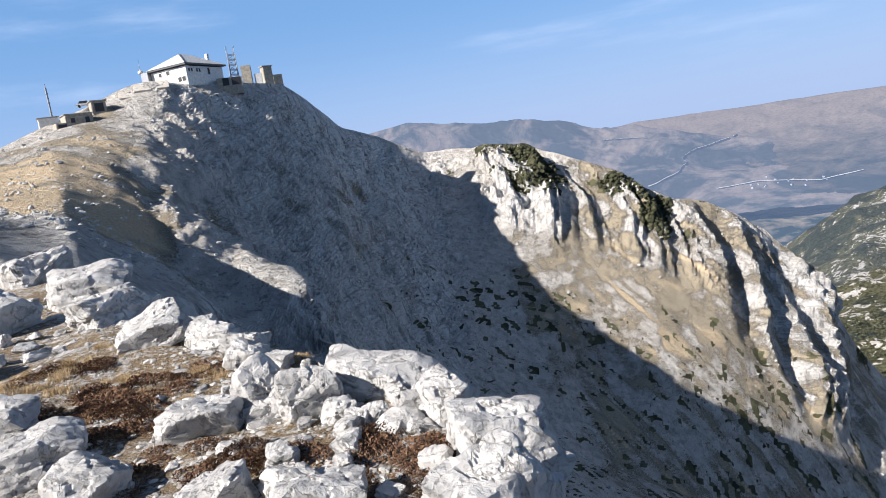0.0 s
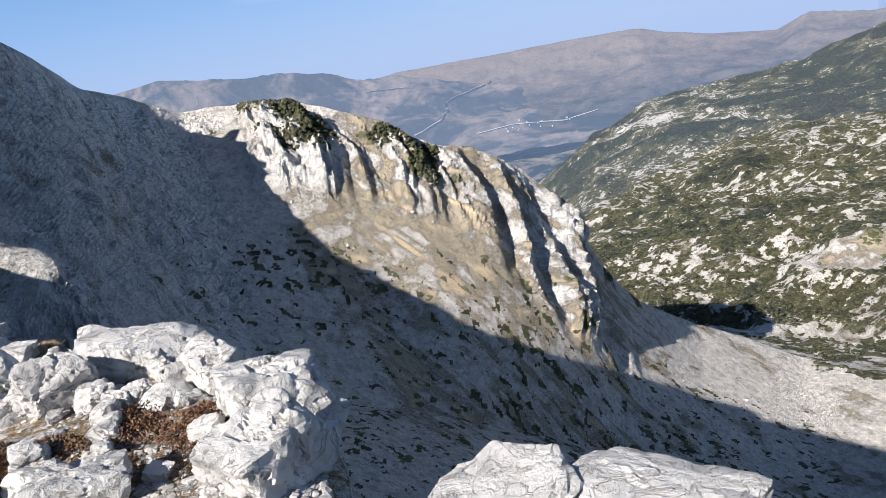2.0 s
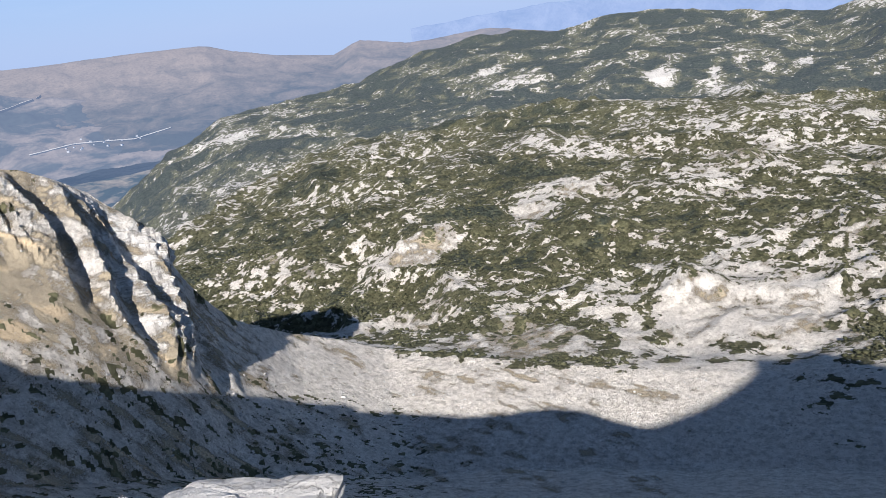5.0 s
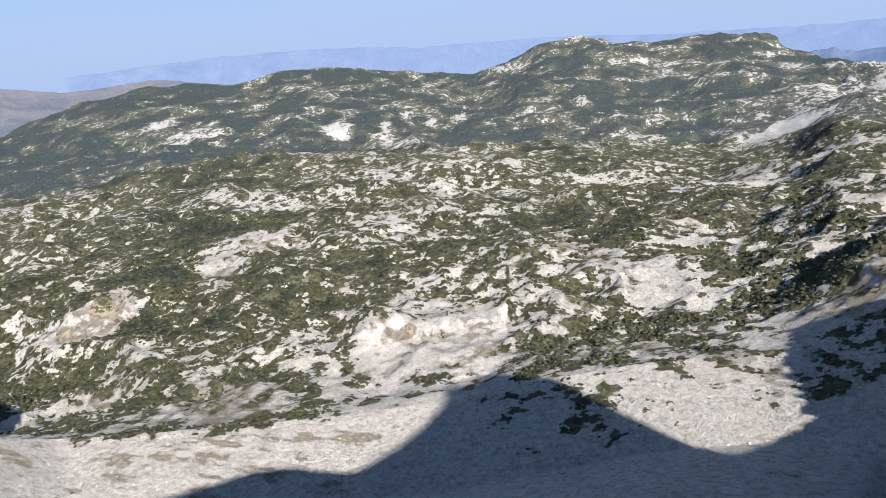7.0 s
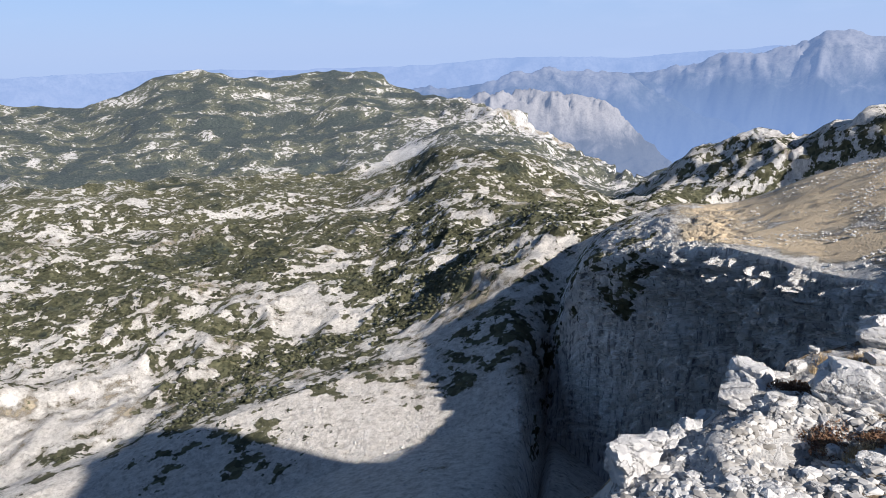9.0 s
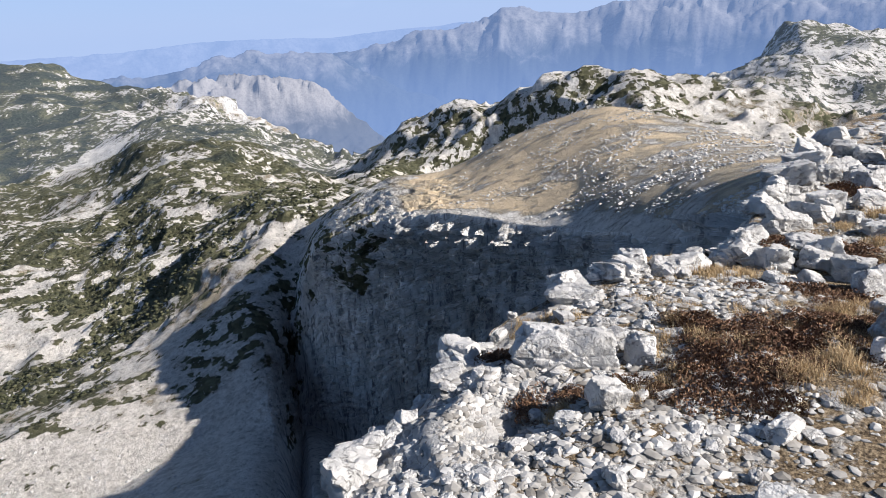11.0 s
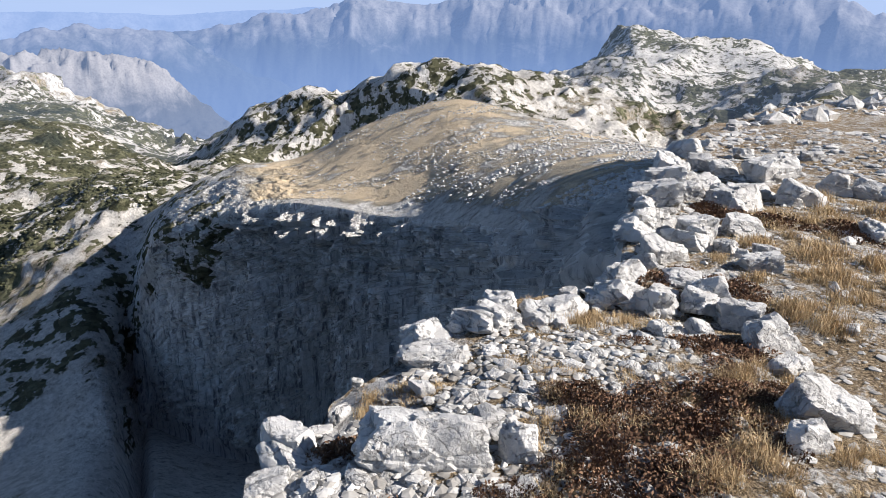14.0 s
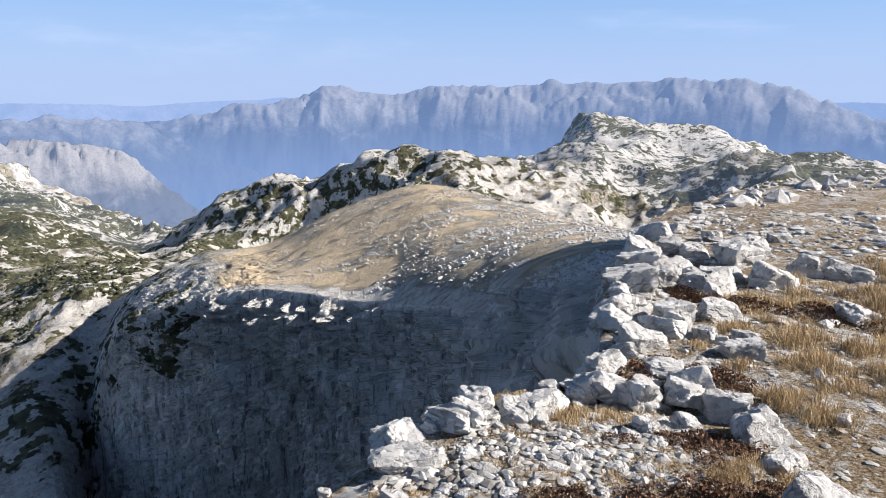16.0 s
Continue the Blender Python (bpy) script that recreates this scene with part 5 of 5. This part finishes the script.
# stones on the grassy hill and on the scree
p_, r_, rg = spots((gold > 0.1) & (az > 126 + 14 * np.random.RandomState(3).rand(len(az))) & (az < 158) & (s > 3.06) & (s < 4.02) & (layered(flat, 16, 3, 29) + 0.02 * (az - 136) > 0.0), 12000, 6)
heap("scattered_stones", p_, 0.12 + 0.55 * rg.rand(len(p_)) ** 4, ROCK, "white stones strewn over the grassy hill", "stones", seed=7)
p_, r_, rg = spots((az > -6) & (az < 108) & (s > 2.2) & (s < 4.0), 5000, 8)
heap("scree_stones", p_, 0.15 + 0.6 * rg.rand(len(p_)) ** 4, ROCK, "loose boulders lying on the scree", "stones", seed=9)
p_, r_, rg = spots((az > -32) & (az < -17) & (s > 2.4) & (s < 3.95), 1600, 16)
heap("slope_stones", p_, 0.1 + 0.5 * rg.rand(len(p_)) ** 4, ROCK, "pale stones strewn over the grassy summit slope", "stones", seed=17)
p_, r_, rg = spots((az > 149) & (az < 176) & (s > 0.8) & (s < 2.2) & (r > 13), 1500, 18)
heap("rubble", p_, 0.05 + 0.24 * rg.rand(len(p_)) ** 4, ROCK, "broken limestone rubble on the grassy crest", "rubble", (0.4, 0.9), 19)
# broken rock along the rim of the cliff
p_, r_, rg = spots((az > 119) & (az < 152) & (s > 2.9) & (s < 3.2), 220, 14)
heap("rim_rocks", p_, 0.12 + 0.45 * rg.rand(len(p_)) ** 5, ROCK, "broken white rocks along the cliff rim", "stones", (0.5, 1.0), 15)
# dwarf pine
p_, r_, rg = spots((s > 4.0) & (s < 5.75) & (pine > 0.56) & (az > 26) & (az < 124), 15000, 10)
heap("dwarf_pine", p_ + (0, 0, 0.3), (0.45 + 0.95 * rg.rand(len(p_))) * (0.8 + r_ / 900), PINE, "dark green dwarf pine thickets on white karst", "shrubs", (0.35, 0.6), 11, True)
p_, r_, rg = spots((topknots > 0.42), 2600, 12)
heap("ridge_pine", p_ + (0, 0, 0.25), 0.4 + 0.6 * rg.rand(len(p_)), PINE, "dark dwarf pine on the crest of the ridge", "shrubs", (0.5, 0.9), 13, True)


# ---- dry grass and cushion plants ----
def tuft_mesh(seed, blades, high, spread, mat, curl):
    """Thin dry blades, most of them upright and some fallen over."""
    rg = np.random.RandomState(seed)
    vs, fs = [], []
    clumps = rg.normal(0, 0.3, (7, 2)) * spread
    for k in range(blades):
        c = clumps[rg.randint(7)]
        bx, by = c[0] + rg.normal(0, 0.2) * spread, c[1] + rg.normal(0, 0.2) * spread
        lean = rg.rand() * 6.283
        h, w = high * rg.uniform(0.35, 1.15), 0.0011 + 0.0011 * rg.rand()
        bow = curl * abs(rg.normal(0, 0.6))
        ox, oy = math.cos(lean), math.sin(lean)
        i = len(vs)
        for u in (0.0, 0.5, 1.0):
            x, y, z = bx + ox * bow * h * u * u, by + oy * bow * h * u * u, h * u * (1 - 0.3 * min(bow, 1.8) * u)
            ww = w * (1 - u * 0.8)
            vs += [(x - oy * ww, y + ox * ww, z), (x + oy * ww, y - ox * ww, z)]
        fs += [(i, i + 1, i + 3, i + 2), (i + 2, i + 3, i + 5, i + 4)]
    me = bpy.data.meshes.new("grass_tuft")
    me.from_pydata(vs, [], fs)
    me.materials.append(mat)
    return me


def cushion_mesh(seed, leaves, spread, high):
    """A low mound of small withered leaves."""
    rg = np.random.RandomState(seed)
    vs, fs = [], []
    for k in range(leaves):
        a, q = rg.rand() * 6.283, math.sqrt(rg.rand())
        rim = 1 + 0.25 * math.sin(3 * a + seed) + 0.12 * math.sin(7 * a)
        p = Vector((spread * q * rim * math.cos(a), spread * q * rim * math.sin(a), high * (1 - q * q) * rg.uniform(0.55, 1.1)))
        u = Vector(rg.normal(0, 1, 3)).normalized()
        v = u.orthogonal().normalized()
        n_ = 0.005 + 0.006 * rg.rand()
        i = len(vs)
        vs += [tuple(p - u * n_), tuple(p + v * n_ * 0.5), tuple(p + u * n_), tuple(p - v * n_ * 0.5)]
        fs.append((i, i + 1, i + 2, i + 3))
    me = bpy.data.meshes.new("cushion_plant")
    me.from_pydata(vs, [], fs)
    me.materials.append(RUSSET)
    return me


TUFTS = [tuft_mesh(k, 430, 0.060, 0.12, STRAW, 1.0) for k in range(5)]
CUSHIONS = [cushion_mesh(20 + k, 800, 0.15, 0.06) for k in range(4)]


def tuft(kind, x, y, k, name, label, group):
    ob = new(name, rnd.choice(kind))
    ob.matrix_world = pose(x, y, ground_xy(x, y) - 0.015, rnd.uniform(-8, 8), rnd.uniform(-8, 8), rnd.uniform(0, 360)) @ Matrix.Diagonal((k, k, k * rnd.uniform(0.8, 1.2), 1))
    tagged(ob, label, "grass" if kind is TUFTS else "cushion plant", group)


def patch(kind, x, y, wide, deep, turn, count, size, name, label, group):
    c, s_ = math.cos(radians(turn)), math.sin(radians(turn))
    for _ in range(count):
        u, v = rnd.uniform(-1, 1) * wide, rnd.uniform(-1, 1) * deep
        tuft(kind, x + c * u - s_ * v, y + s_ * u + c * v, size * rnd.uniform(0.7, 1.35), name, label, group)


GOLD, RUST = "dry golden grass tuft between limestone stones", "low russet brown cushion plant among stones"
for x, y, w, d, t, n_, k in ((-2.7, 7.9, 0.4, 0.2, 0, 8, 1.2), (-2.7, 5.6, 0.5, 0.3, 30, 12, 1.0), (-3.9, 7.2, 0.6, 0.4, 0, 14, 1.1), (-4.3, 6.4, 0.6, 0.4, 0, 12, 1.1), (-1.9, 6.1, 0.5, 0.2, 0, 8, 1.0), (-3.4, 6.3, 0.5, 0.4, 0, 10, 1.0),
                             (2.2, -3.35, 0.2, 0.15, 0, 10, 0.8), (1.85, -3.65, 0.4, 0.22, -40, 22, 0.85), (2.1, -3.05, 0.15, 0.12, 0, 6, 0.7), (2.33, -2.53, 0.07, 0.05, 0, 4, 0.7), (2.1, -2.75, 0.06, 0.05, 0, 3, 0.7), (2.74, -4.2, 0.22, 0.1, 20, 8, 0.9), (2.5, -4.35, 0.2, 0.08, 20, 6, 0.9),
                             (1.65, -4.2, 0.25, 0.1, -30, 8, 0.9), (1.75, -3.95, 0.3, 0.1, -30, 9, 0.9), (1.35, -3.75, 0.15, 0.1, 0, 5, 0.8), (1.25, -3.35, 0.2, 0.15, 0, 5, 0.7), (3.0, -3.15, 0.2, 0.08, 40, 6, 0.9), (2.45, -3.6, 0.25, 0.12, 20, 6, 0.7), (1.5, -5.2, 0.5, 0.25, 20, 12, 1.1), (2.1, -5.6, 0.4, 0.2, 20, 10, 1.1),
                             (1.9, -6.4, 0.6, 0.3, 20, 14, 1.3), (2.4, -6.9, 0.5, 0.3, 20, 12, 1.3), (1.2, -7.4, 0.8, 0.4, 0, 14, 1.5), (2.0, -7.8, 0.6, 0.3, 0, 10, 1.5), (1.0, -5.9, 0.5, 0.3, 0, 10, 1.2), (3.2, -7.6, 0.3, 0.3, 0, 6, 1.3), (1.5, -8.9, 0.8, 0.4, 0, 12, 1.7)):
    patch(TUFTS, x, y, w, d, t, n_, k, "grass_tuft", GOLD, "grass tufts")
for x, y, w, d, t, n_, k in ((-0.35, 3.75, 0.3, 0.22, 0, 9, 1.1), (-0.75, 3.95, 0.25, 0.2, 0, 6, 1.0), (-2.4, 5.0, 0.4, 0.3, 20, 9, 1.1), (-4.0, 6.9, 0.5, 0.3, 0, 7, 1.3), (-1.2, 5.6, 0.2, 0.1, 0, 3, 0.9), (-1.9, 4.2, 0.4, 0.25, 20, 8, 1.1), (-3.0, 5.0, 0.4, 0.3, 0, 8, 1.2), (-3.2, 5.9, 0.5, 0.3, 0, 8, 1.2),
                             (2.42, -2.62, 0.2, 0.08, 50, 8, 0.7), (1.95, -3.3, 0.42, 0.28, -60, 46, 0.8), (1.72, -3.7, 0.3, 0.2, -40, 20, 0.8), (2.15, -2.85, 0.14, 0.1, 0, 8, 0.6), (2.1, -4.3, 0.35, 0.1, 20, 14, 0.8), (1.75, -4.05, 0.25, 0.1, -20, 8, 0.8), (2.98, -2.8, 0.2, 0.07, 40, 6, 0.8), (2.4, -5.1, 0.3, 0.15, 20, 9, 0.9), (2.7, -6.7, 0.4, 0.2, 0, 9, 1.1), (1.9, -6.9, 0.5, 0.2, 0, 9, 1.1),
                             (0.02, 3.6, 0.14, 0.12, 0, 8, 0.9), (-1.7, 5.4, 0.4, 0.2, 10, 12, 1.0), (-2.9, 5.5, 0.7, 0.3, 10, 18, 1.2), (-2.0, 4.9, 0.5, 0.2, 10, 12, 1.1), (-1.2, 4.0, 0.4, 0.2, 20, 10, 1.0), (-2.4, 6.3, 0.5, 0.25, 10, 10, 1.1), (-0.5, 3.4, 0.25, 0.15, 0, 8, 0.9)):
    patch(CUSHIONS, x, y, w, d, t, n_, k, "cushion_plant", RUST, "cushion plants")


# ---- hamlet far below ----
def cottage(p, turn, k):
    h = thing("cottage", pose(p.x, p.y, p.z, 0, 0, turn), "tiny white cottage of the far valley hamlet", "house", "valley hamlet")
    part("wall", box(bmesh.new(), 0, 0, -3, 12 * k, 9 * k, 9 * k + 3), FAR_WALLS, h)
    bm = bmesh.new()
    v = [bm.verts.new(c) for c in ((-6.5 * k, -5 * k, 9 * k), (6.5 * k, -5 * k, 9 * k), (6.5 * k, 5 * k, 9 * k), (-6.5 * k, 5 * k, 9 * k), (-6.5 * k, 0, 13 * k), (6.5 * k, 0, 13 * k))]
    for f in ((0, 1, 5, 4), (2, 3, 4, 5), (1, 2, 5), (3, 0, 4), (3, 2, 1, 0)):
        bm.faces.new([v[i] for i in f])
    part("roof", bm, RANGE_NEAR, h)


for _ in range(16):
    p = seen_at(rnd.uniform(22.5, 29.5), rnd.gauss(-6.6, 0.25))
    if p is not None:
        cottage(p, rnd.uniform(0, 180), rnd.uniform(0.4, 0.7))
